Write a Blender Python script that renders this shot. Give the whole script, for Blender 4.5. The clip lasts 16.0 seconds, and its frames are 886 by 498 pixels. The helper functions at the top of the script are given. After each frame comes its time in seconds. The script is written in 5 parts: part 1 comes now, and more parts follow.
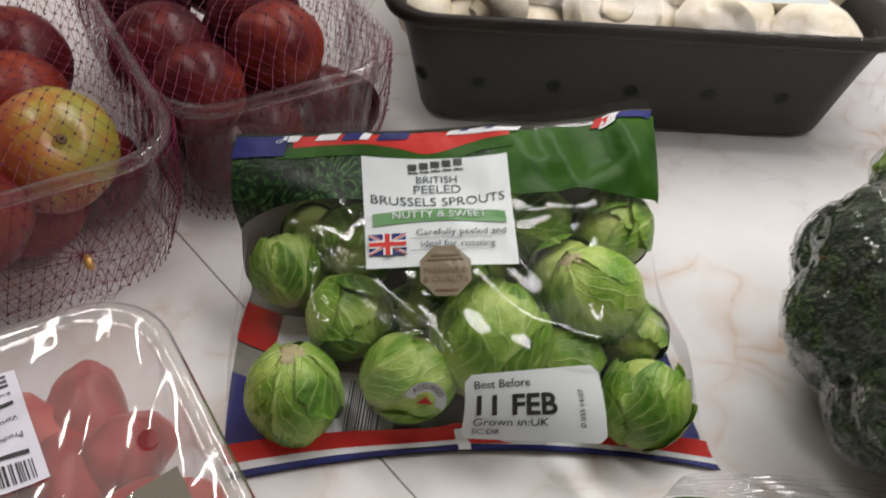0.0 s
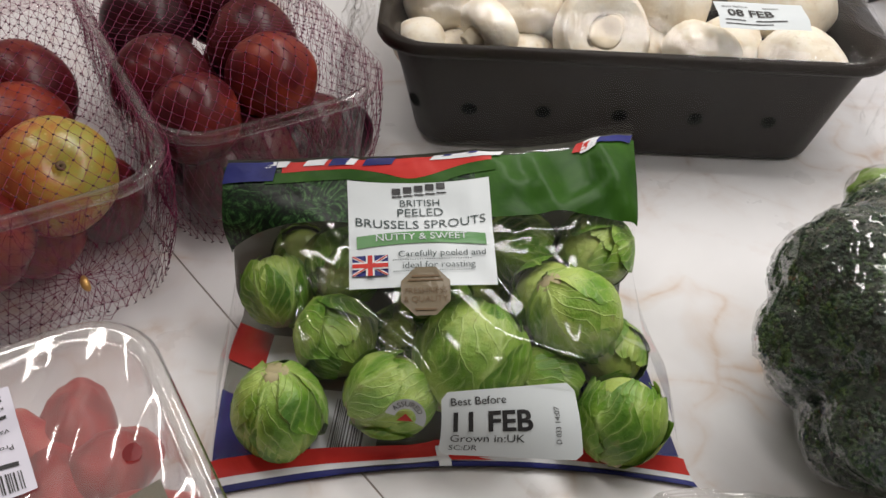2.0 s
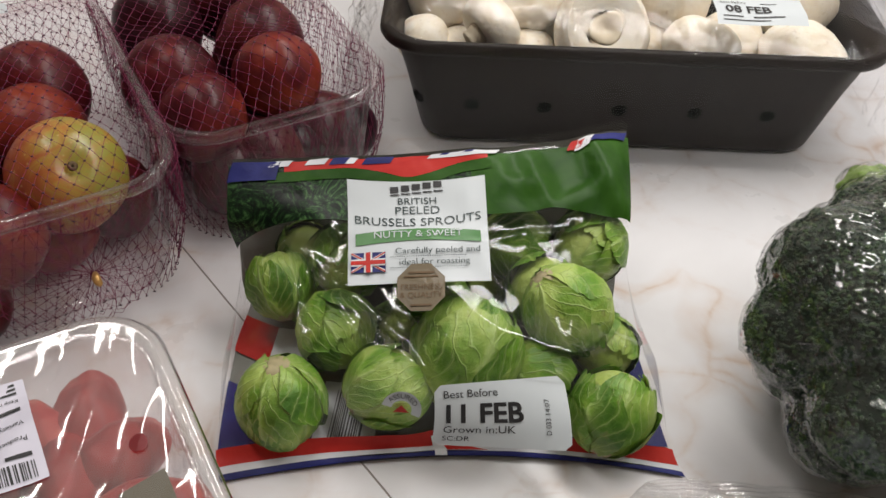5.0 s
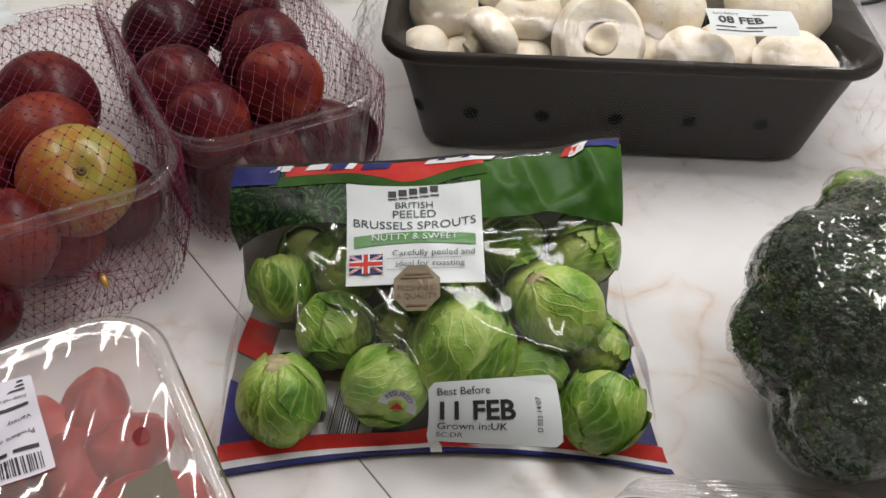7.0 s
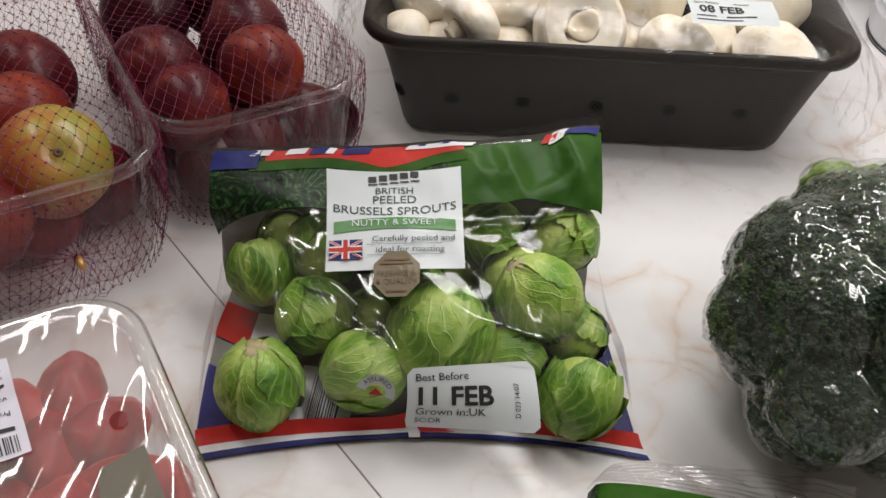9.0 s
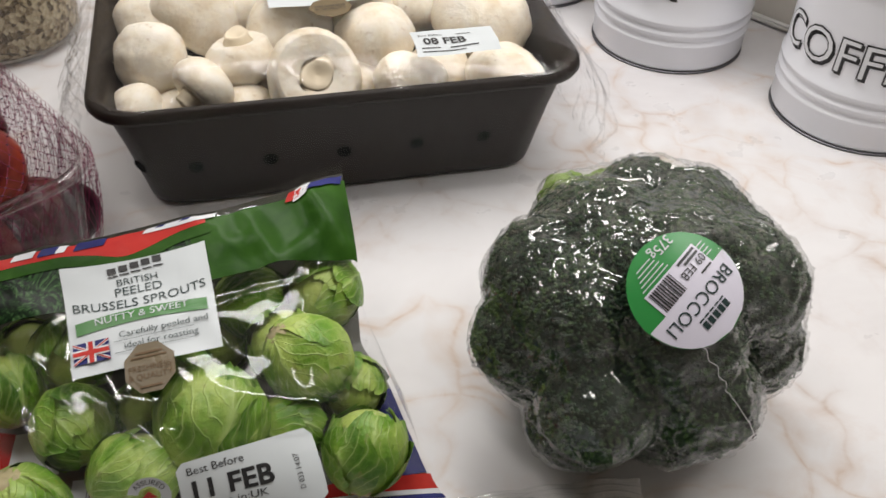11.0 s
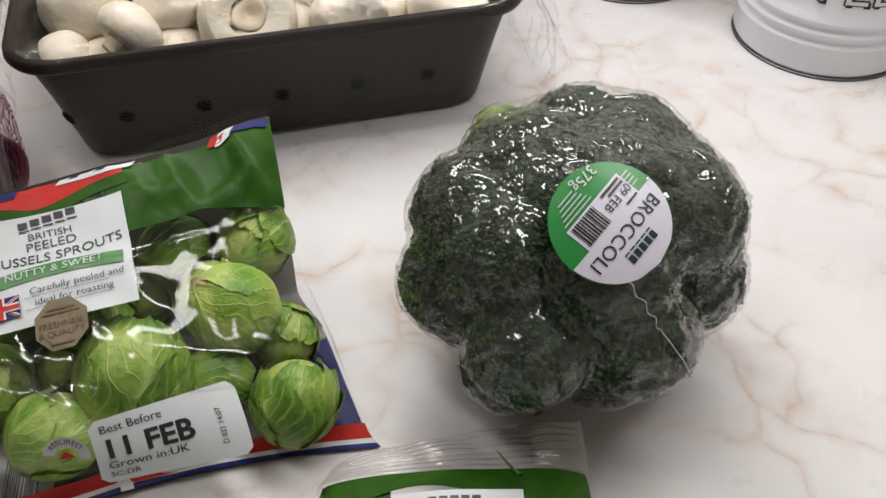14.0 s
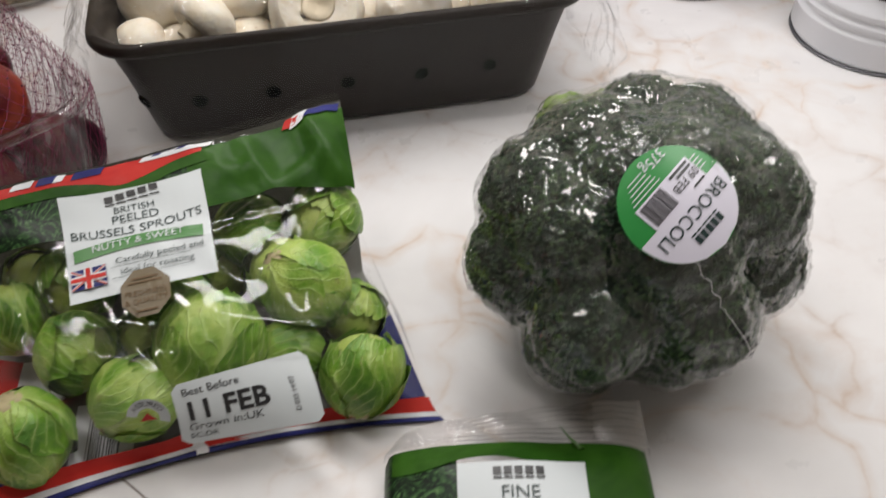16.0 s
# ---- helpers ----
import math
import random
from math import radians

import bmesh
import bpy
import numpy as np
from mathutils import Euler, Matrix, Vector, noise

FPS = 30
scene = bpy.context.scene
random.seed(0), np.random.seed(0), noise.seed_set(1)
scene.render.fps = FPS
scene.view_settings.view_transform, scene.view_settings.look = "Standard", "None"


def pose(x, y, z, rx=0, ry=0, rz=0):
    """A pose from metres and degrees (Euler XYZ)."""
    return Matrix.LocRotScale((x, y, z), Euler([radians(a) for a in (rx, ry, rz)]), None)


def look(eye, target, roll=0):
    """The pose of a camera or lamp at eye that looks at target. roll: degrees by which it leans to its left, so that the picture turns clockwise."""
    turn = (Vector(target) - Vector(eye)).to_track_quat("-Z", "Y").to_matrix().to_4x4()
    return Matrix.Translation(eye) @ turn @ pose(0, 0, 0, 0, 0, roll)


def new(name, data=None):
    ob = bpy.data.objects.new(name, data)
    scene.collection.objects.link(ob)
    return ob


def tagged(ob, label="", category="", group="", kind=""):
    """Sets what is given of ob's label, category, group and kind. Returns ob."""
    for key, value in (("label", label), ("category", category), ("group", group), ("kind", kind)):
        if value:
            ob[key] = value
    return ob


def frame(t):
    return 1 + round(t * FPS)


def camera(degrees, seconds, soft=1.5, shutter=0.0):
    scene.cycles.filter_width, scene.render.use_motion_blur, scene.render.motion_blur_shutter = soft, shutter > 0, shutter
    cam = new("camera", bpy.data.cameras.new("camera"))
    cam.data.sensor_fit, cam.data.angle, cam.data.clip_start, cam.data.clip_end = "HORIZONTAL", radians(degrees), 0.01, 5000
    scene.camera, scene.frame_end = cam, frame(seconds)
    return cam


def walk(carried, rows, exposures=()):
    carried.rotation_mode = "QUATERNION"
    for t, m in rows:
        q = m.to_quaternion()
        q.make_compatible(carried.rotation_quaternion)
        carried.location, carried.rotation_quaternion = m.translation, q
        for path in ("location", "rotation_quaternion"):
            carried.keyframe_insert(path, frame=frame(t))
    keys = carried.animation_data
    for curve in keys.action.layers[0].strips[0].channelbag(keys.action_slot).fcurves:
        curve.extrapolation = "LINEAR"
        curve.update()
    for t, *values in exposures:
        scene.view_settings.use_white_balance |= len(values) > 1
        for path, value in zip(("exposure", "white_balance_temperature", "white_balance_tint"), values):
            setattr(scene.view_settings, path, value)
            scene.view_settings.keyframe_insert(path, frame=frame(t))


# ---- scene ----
cam = camera(52.0, 16.0, shutter=0.6)
PATH = [
    (0, (0.062, 0.002, 0.28), (0.039, 1.451, -1.098), 4.8),
    (0.5, (0.074, -0.003, 0.289), (0.023, 1.477, -1.056), 3.4),
    (1, (0.076, -0.001, 0.287), (-0.006, 1.472, -1.063), 2.9),
    (1.5, (0.079, -0.004, 0.288), (0.001, 1.472, -1.06), 2.9),
    (2, (0.078, -0.005, 0.287), (-0.002, 1.476, -1.054), 3.2),
    (2.5, (0.079, -0.005, 0.287), (0.011, 1.474, -1.057), 3.7),
    (3, (0.082, -0.009, 0.287), (0.007, 1.465, -1.063), 3.6),
    (3.2, (0.083, -0.011, 0.286), (0.009, 1.472, -1.055), 4.0),
    (5.3, (0.092, -0.008, 0.3), (-0.048, 1.438, -1.074), 1.3),
    (5.5, (0.094, -0.009, 0.299), (-0.049, 1.438, -1.075), 1.0),
    (6, (0.094, -0.015, 0.302), (-0.059, 1.448, -1.053), 1.2),
    (6.5, (0.095, -0.016, 0.302), (-0.06, 1.45, -1.049), 1.4),
    (7, (0.096, -0.018, 0.303), (-0.06, 1.449, -1.048), 1.2),
    (7.5, (0.098, -0.019, 0.3), (-0.063, 1.438, -1.061), 1.3),
    (8, (0.1, -0.02, 0.302), (-0.057, 1.448, -1.047), 1.1),
    (8.2, (0.096, -0.017, 0.305), (-0.044, 1.43, -1.068), 1.8),
    (10.3, (0.095, -0.019, 0.302), (0.047, 1.432, -1.074), 3.6),
    (10.5, (0.103, -0.019, 0.308), (0.173, 1.483, -1.011), 4.0),
    (11, (0.124, -0.008, 0.309), (0.398, 1.476, -1.003), 2.1),
    (11.5, (0.126, -0.006, 0.309), (0.376, 1.469, -1.018), 0.8),
    (12, (0.118, -0.004, 0.307), (0.331, 1.482, -1.016), 2.0),
    (12.5, (0.133, 0.002, 0.308), (0.418, 1.476, -1.013), 2.1),
    (13, (0.13, -0.007, 0.311), (0.322, 1.486, -1.006), 0.6),
    (13.5, (0.151, -0.005, 0.298), (0.405, 1.415, -1.087), 0.4),
    (14, (0.154, -0.004, 0.296), (0.412, 1.409, -1.095), 0.0),
    (14.5, (0.15, -0.002, 0.298), (0.402, 1.424, -1.083), 0.6),
    (15, (0.15, -0.007, 0.3), (0.367, 1.438, -1.066), 0.5),
    (15.5, (0.154, -0.01, 0.3), (0.314, 1.45, -1.058), -0.3),
    (16, (0.14, -0.016, 0.298), (0.321, 1.413, -1.09), -0.9),
]
walk(cam, [(t, look(eye, target, roll)) for t, eye, target, roll in PATH])

# ---- light ----
wd = bpy.data.worlds.new("room_air")
scene.world = wd
wd.use_nodes = True
wd.node_tree.nodes["Background"].inputs[0].default_value = (1.0, 0.95, 0.9, 1)
wd.node_tree.nodes["Background"].inputs[1].default_value = 0.15


def area(name, m, sx, sy, watts, colour):
    d = bpy.data.lights.new(name, "AREA")
    d.shape, d.size, d.size_y, d.energy, d.color = "RECTANGLE", sx, sy, watts, colour
    ob = new(name, d)
    ob.matrix_world = m
    return ob


# wall line: along A, out of the room along N
A, N = Vector((0.6, -0.8, 0)), Vector((0.8, 0.6, 0))
WALL = 0.712


def plan(a, n, z=0.0):
    return A * a + N * n + Vector((0, 0, z))


area("cabinet_strip_light", look(plan(-0.22, 0.50, 0.62), plan(-0.22, 0.42, 0)), 0.95, 0.10, 4.4, (1.0, 0.97, 0.945))
area("ceiling_light", pose(-0.55, 0.62, 1.45, 0, 0, 135), 1.3, 0.09, 8.0, (1.0, 0.96, 0.92))


# ---- materials ----
class Nodes:
    def __init__(self, name):
        self.m = bpy.data.materials.new(name)
        self.m.use_nodes = True
        self.t = self.m.node_tree
        self.b = self.t.nodes["Principled BSDF"]
        self.out = self.t.nodes["Material Output"]
        self.co = self.add("ShaderNodeTexCoord")

    def add(self, kind, **values):
        n = self.t.nodes.new(kind)
        for k, v in values.items():
            setattr(n, k, v)
        return n

    def put(self, sock, v):
        if isinstance(v, bpy.types.NodeSocket):
            self.t.links.new(v, sock)
        else:
            sock.default_value = v

    def noise(self, scale, detail=4, rough=0.55, distort=0.0, vec=None):
        n = self.add("ShaderNodeTexNoise")
        n.inputs["Scale"].default_value, n.inputs["Detail"].default_value = scale, detail
        n.inputs["Roughness"].default_value, n.inputs["Distortion"].default_value = rough, distort
        self.put(n.inputs["Vector"], vec or self.co.outputs["Object"])
        return n.outputs["Fac"]

    def ramp(self, fac, *stops):
        r = self.add("ShaderNodeValToRGB")
        e = r.color_ramp.elements
        while len(e) < len(stops):
            e.new(0.5)
        for k, (p, c) in zip(e, stops):
            k.position, k.color = p, (*c, 1) if len(c) == 3 else c
        self.put(r.inputs[0], fac)
        return r.outputs[0]

    def grey(self, fac, a, b):
        return self.ramp(fac, (a, (0, 0, 0)), (b, (1, 1, 1)))

    def math(self, op, a, b=0.0):
        n = self.add("ShaderNodeMath", operation=op)
        self.put(n.inputs[0], a), self.put(n.inputs[1], b)
        return n.outputs[0]

    def mix(self, fac, a, b, blend="MIX"):
        n = self.add("ShaderNodeMix", data_type="RGBA", blend_type=blend)
        self.put(n.inputs[0], fac)
        self.put(n.inputs[6], a if isinstance(a, bpy.types.NodeSocket) else (*a, 1))
        self.put(n.inputs[7], b if isinstance(b, bpy.types.NodeSocket) else (*b, 1))
        return n.outputs[2]

    def bump(self, height, strength=0.3, dist=0.001):
        n = self.add("ShaderNodeBump")
        n.inputs["Strength"].default_value, n.inputs["Distance"].default_value = strength, dist
        self.put(n.inputs["Height"], height)
        return n.outputs[0]

    def done(self, colour, rough=0.5, metal=0.0, normal=None, spec=0.5, sss=0.0, coat=0.0):
        b = self.b
        self.put(b.inputs["Base Color"], colour if isinstance(colour, bpy.types.NodeSocket) else (*colour, 1))
        self.put(b.inputs["Roughness"], rough)
        b.inputs["Metallic"].default_value = metal
        b.inputs["Specular IOR Level"].default_value = spec
        b.inputs["Coat Weight"].default_value = coat
        b.inputs["Coat Roughness"].default_value = 0.08
        if sss:
            b.inputs["Subsurface Weight"].default_value = sss
            b.inputs["Subsurface Radius"].default_value = (0.004, 0.003, 0.0015)
        if normal:
            self.put(b.inputs["Normal"], normal)
        return self.m


def plain(name, c, rough=0.5, var=0.06, scale=60, bump=0.1, spec=0.5, metal=0.0):
    n = Nodes(name)
    f = n.noise(scale)
    col = n.mix(f, [v * (1 - var) for v in c], [min(1, v * (1 + var)) for v in c])
    return n.done(col, rough, metal, n.bump(n.noise(scale * 8), bump, 0.0004), spec)


def film(name, gain=1.5, high=0.75, rough=0.1, haze=0.0, wrinkle=60, strength=0.25, tint=(1, 1, 1), dist=0.002, fold=0.4, detail=3):
    n = Nodes(name)
    t = n.t
    clear = n.add("ShaderNodeBsdfTransparent")
    clear.inputs[0].default_value = (*tint, 1)
    gloss = n.add("ShaderNodeBsdfGlossy")
    gloss.inputs["Roughness"].default_value = rough
    h = n.math("ADD", n.noise(wrinkle, detail, 0.5, 1.2), n.math("MULTIPLY", n.noise(wrinkle * 0.35, min(detail, 2), 0.5, fold), 1.6))
    bump = n.bump(h, strength, dist)
    n.put(gloss.inputs["Normal"], bump)
    lw = n.add("ShaderNodeLayerWeight")
    lw.inputs[0].default_value = 0.5
    n.put(lw.inputs["Normal"], bump)
    gleam = n.math("ADD", n.math("MULTIPLY", n.math("POWER", lw.outputs["Facing"], 5.0), 0.9), 0.035)
    share = n.math("MINIMUM", n.math("MULTIPLY", gleam, gain), high)
    base = clear.outputs[0]
    if haze:
        diff = n.add("ShaderNodeBsdfDiffuse")
        diff.inputs[0].default_value = (0.85, 0.83, 0.82, 1)
        m0 = n.add("ShaderNodeMixShader")
        m0.inputs[0].default_value = haze
        n.put(m0.inputs[1], base), n.put(m0.inputs[2], diff.outputs[0])
        base = m0.outputs[0]
    mx = n.add("ShaderNodeMixShader")
    n.put(mx.inputs[0], share)
    n.put(mx.inputs[1], base), n.put(mx.inputs[2], gloss.outputs[0])
    n.put(n.out.inputs[0], mx.outputs[0])
    return n.m


def marble():
    n = Nodes("marble_laminate")
    co = n.co.outputs["Object"]
    warp = n.add("ShaderNodeTexNoise")
    warp.inputs["Scale"].default_value, warp.inputs["Detail"].default_value = 9, 3
    n.put(warp.inputs["Vector"], co)
    sc = n.add("ShaderNodeVectorMath", operation="SCALE")
    n.put(sc.inputs[0], warp.outputs["Color"])
    sc.inputs["Scale"].default_value = 0.16
    ad = n.add("ShaderNodeVectorMath", operation="ADD")
    n.put(ad.inputs[0], co), n.put(ad.inputs[1], sc.outputs[0])
    vor = n.add("ShaderNodeTexVoronoi", feature="DISTANCE_TO_EDGE")
    vor.inputs["Scale"].default_value = 16
    n.put(vor.inputs["Vector"], ad.outputs[0])
    line = n.ramp(vor.outputs["Distance"], (0.0, (1, 1, 1)), (0.03, (0.5, 0.5, 0.5)), (0.13, (0, 0, 0)))
    where = n.grey(n.noise(11, 5, 0.6, 0.6), 0.40, 0.56)
    f = n.math("MULTIPLY", line, where)
    f = n.math("MULTIPLY", f, n.grey(n.noise(45, 4, 0.6, 0.8), 0.25, 0.75))
    ground = n.ramp(n.noise(7, 5, 0.6, 0.5), (0.3, (0.62, 0.60, 0.61)), (0.5, (0.70, 0.69, 0.70)), (0.7, (0.745, 0.735, 0.745)))
    tone = n.ramp(n.noise(6, 2), (0.42, (0.52, 0.35, 0.23)), (0.66, (0.43, 0.36, 0.34)))
    c = n.mix(n.math("MULTIPLY", f, 1.0), ground, tone)
    smear = n.math("MULTIPLY", n.grey(n.noise(14, 5, 0.65, 1.5), 0.54, 0.72), 0.36)
    c = n.mix(smear, c, (0.60, 0.51, 0.47))
    speck = n.add("ShaderNodeTexVoronoi")
    speck.inputs["Scale"].default_value = 26
    n.put(speck.inputs["Vector"], co)
    c = n.mix(n.ramp(speck.outputs["Distance"], (0.018, (0.8, 0.8, 0.8)), (0.026, (0, 0, 0))), c, (0.2, 0.15, 0.12))
    return n.done(c, n.ramp(n.noise(30), (0.3, (0.26,) * 3), (0.7, (0.36,) * 3)), normal=n.bump(n.noise(900, 2), 0.06, 0.0002))


def leafy(name, dark, mid, pale, vein=0.7, gloss=0.34):
    """Cabbage leaf: midrib and side veins along the leaf's own coordinates."""
    n = Nodes(name)
    sep = n.add("ShaderNodeSeparateXYZ")
    n.put(sep.inputs[0], n.co.outputs["UV"])
    u, v = sep.outputs[0], sep.outputs[1]
    wob = n.math("MULTIPLY", n.math("SUBTRACT", n.noise(90, 3), 0.5), 0.22)
    x = n.math("ABSOLUTE", n.math("ADD", n.math("SUBTRACT", u, 0.5), wob))
    rib = n.ramp(x, (0.0, (1, 1, 1)), (0.05, (0, 0, 0)))
    s = n.math("SUBTRACT", n.math("MULTIPLY", v, 5.0), n.math("MULTIPLY", x, 6.5))
    s = n.math("ABSOLUTE", n.math("SUBTRACT", n.math("FRACT", n.math("ADD", s, wob)), 0.5))
    side = n.ramp(s, (0.0, (0.75,) * 3), (0.09, (0, 0, 0)))
    net = n.add("ShaderNodeTexVoronoi", feature="DISTANCE_TO_EDGE")
    net.inputs["Scale"].default_value = 260
    n.put(net.inputs["Vector"], n.co.outputs["Object"])
    fine = n.ramp(net.outputs["Distance"], (0.0, (0.12,) * 3), (0.09, (0, 0, 0)))
    veins = n.math("MAXIMUM", n.math("MAXIMUM", rib, side), fine)
    info = n.add("ShaderNodeObjectInfo")
    base = n.ramp(n.math("ADD", n.noise(70, 4), n.math("MULTIPLY", n.math("SUBTRACT", info.outputs["Random"], 0.5), 0.25)), (0.3, dark), (0.5, mid), (0.75, pale))
    foot = n.ramp(v, (0.05, (1, 1, 1)), (0.42, (0, 0, 0)))
    c = n.mix(n.math("MULTIPLY", foot, 0.65), base, pale)
    halo = n.math("MAXIMUM", n.ramp(x, (0.0, (1, 1, 1)), (0.22, (0, 0, 0))), n.ramp(s, (0.0, (0.6,) * 3), (0.28, (0, 0, 0))))
    c = n.mix(n.math("MULTIPLY", halo, 0.35), c, pale)
    c = n.mix(n.math("MULTIPLY", veins, vein), c, (0.50, 0.62, 0.26))
    c = n.mix(n.math("MULTIPLY", n.grey(n.noise(160, 3), 0.66, 0.74), 0.5), c, (0.22, 0.2, 0.07))
    return n.done(c, gloss, normal=n.bump(n.math("ADD", n.math("MULTIPLY", n.noise(110, 4), 2.4), n.math("MULTIPLY", veins, 0.4)), 0.8, 0.0009), sss=0.08)


def fruit(name, dark, mid, bright, dots=0.25, rough=0.27):
    n = Nodes(name)
    info = n.add("ShaderNodeObjectInfo")
    f = n.math("ADD", n.noise(26, 4, 0.6, 0.6), n.math("MULTIPLY", n.math("SUBTRACT", info.outputs["Random"], 0.5), 0.34))
    c = n.ramp(f, (0.3, dark), (0.5, mid), (0.74, bright))
    v = n.add("ShaderNodeTexVoronoi")
    v.inputs["Scale"].default_value = 420
    n.put(v.inputs["Vector"], n.co.outputs["Object"])
    c = n.mix(n.math("MULTIPLY", n.ramp(v.outputs["Distance"], (0.1, (1, 1, 1)), (0.2, (0, 0, 0))), dots), c, bright)
    bloom = n.math("MULTIPLY", n.grey(n.noise(45, 5), 0.5, 0.8), 0.02)
    c = n.mix(bloom, c, (0.32, 0.26, 0.3))
    return n.done(c, n.ramp(n.noise(60), (0.3, (rough,) * 3), (0.7, (rough + 0.08,) * 3)), normal=n.bump(n.noise(220), 0.2, 0.0004), spec=0.2)


def apple_skin():
    n = Nodes("apple_skin")
    sep = n.add("ShaderNodeSeparateXYZ")
    n.put(sep.inputs[0], n.co.outputs["Generated"])
    f = n.math("ADD", n.math("ADD", n.math("MULTIPLY", sep.outputs[0], 0.34), n.math("MULTIPLY", sep.outputs[2], 0.36)), n.math("MULTIPLY", n.noise(34, 6, 0.65, 1.2), 0.85))
    c = n.ramp(f, (0.60, (0.27, 0.03, 0.02)), (0.78, (0.38, 0.10, 0.03)), (0.90, (0.38, 0.23, 0.04)), (1.0, (0.29, 0.27, 0.045)))
    c = n.mix(n.math("MULTIPLY", n.grey(n.noise(130, 4, 0.6, 2.0), 0.5, 0.7), 0.35), c, (0.45, 0.08, 0.03))
    v = n.add("ShaderNodeTexVoronoi")
    v.inputs["Scale"].default_value = 260
    n.put(v.inputs["Vector"], n.co.outputs["Object"])
    c = n.mix(n.math("MULTIPLY", n.ramp(v.outputs["Distance"], (0.1, (1, 1, 1)), (0.18, (0, 0, 0))), 0.35), c, (0.7, 0.55, 0.25))
    return n.done(c, 0.3, normal=n.bump(n.noise(300), 0.08, 0.0003))


def mushroom_skin():
    n = Nodes("mushroom_skin")
    c = n.ramp(n.noise(55, 5, 0.6, 0.4), (0.3, (0.66, 0.55, 0.40)), (0.5, (0.79, 0.72, 0.60)), (0.7, (0.84, 0.80, 0.72)))
    c = n.mix(n.math("MULTIPLY", n.grey(n.noise(260, 4), 0.62, 0.74), 0.5), c, (0.42, 0.28, 0.15))
    c = n.mix(n.math("MULTIPLY", n.grey(n.noise(30, 3, 0.5, 0.5), 0.56, 0.7), 0.35), c, (0.72, 0.56, 0.36))
    return n.done(c, 0.55, normal=n.bump(n.math("ADD", n.noise(300, 5), n.noise(90, 3)), 0.7, 0.0008), sss=0.12)


def buds():
    n = Nodes("broccoli_buds")
    g = n.add("ShaderNodeNewGeometry")
    f = n.math("ADD", n.math("MULTIPLY", g.outputs["Random Per Island"], 0.5), n.math("MULTIPLY", n.noise(28, 4), 0.6))
    c = n.ramp(f, (0.3, (0.009, 0.021, 0.014)), (0.55, (0.024, 0.056, 0.030)), (0.85, (0.075, 0.135, 0.045)))
    return n.done(c, 0.55, normal=n.bump(n.noise(500), 0.4, 0.0004))


def header_print():
    n = Nodes("kale_print")
    c = n.ramp(n.noise(105, 6, 0.72, 4.5), (0.42, (0.002, 0.005, 0.003)), (0.51, (0.009, 0.032, 0.009)), (0.58, (0.040, 0.105, 0.030)), (0.66, (0.10, 0.19, 0.07)))
    c = n.mix(n.grey(n.noise(28, 3), 0.42, 0.62), c, (0.35, 0.42, 0.35), "MULTIPLY")
    return n.done(c, 0.34, normal=n.bump(n.noise(50, 3, 0.5, 1.0), 0.25, 0.003), spec=0.25)


def glossy_print(name, a, b, scale=35):
    n = Nodes(name)
    c = n.ramp(n.noise(scale, 4, 0.6, 0.8), (0.35, a), (0.65, b))
    return n.done(c, 0.36, normal=n.bump(n.math("ADD", n.noise(24, 2, 0.4, 1.8), n.math("MULTIPLY", n.noise(70, 3, 0.5, 1.0), 0.3)), 0.2, 0.005), spec=0.13)


def grain_mix():
    n = Nodes("seed_mix")
    v = n.add("ShaderNodeTexVoronoi")
    v.inputs["Scale"].default_value = 330
    n.put(v.inputs["Vector"], n.co.outputs["Object"])
    sep = n.add("ShaderNodeSeparateColor")
    n.put(sep.inputs[0], v.outputs["Color"])
    c = n.ramp(sep.outputs[0], (0.1, (0.09, 0.065, 0.035)), (0.45, (0.26, 0.20, 0.12)), (0.9, (0.45, 0.38, 0.25)))
    return n.done(c, 0.6, normal=n.bump(v.outputs["Distance"], 0.9, 0.002))


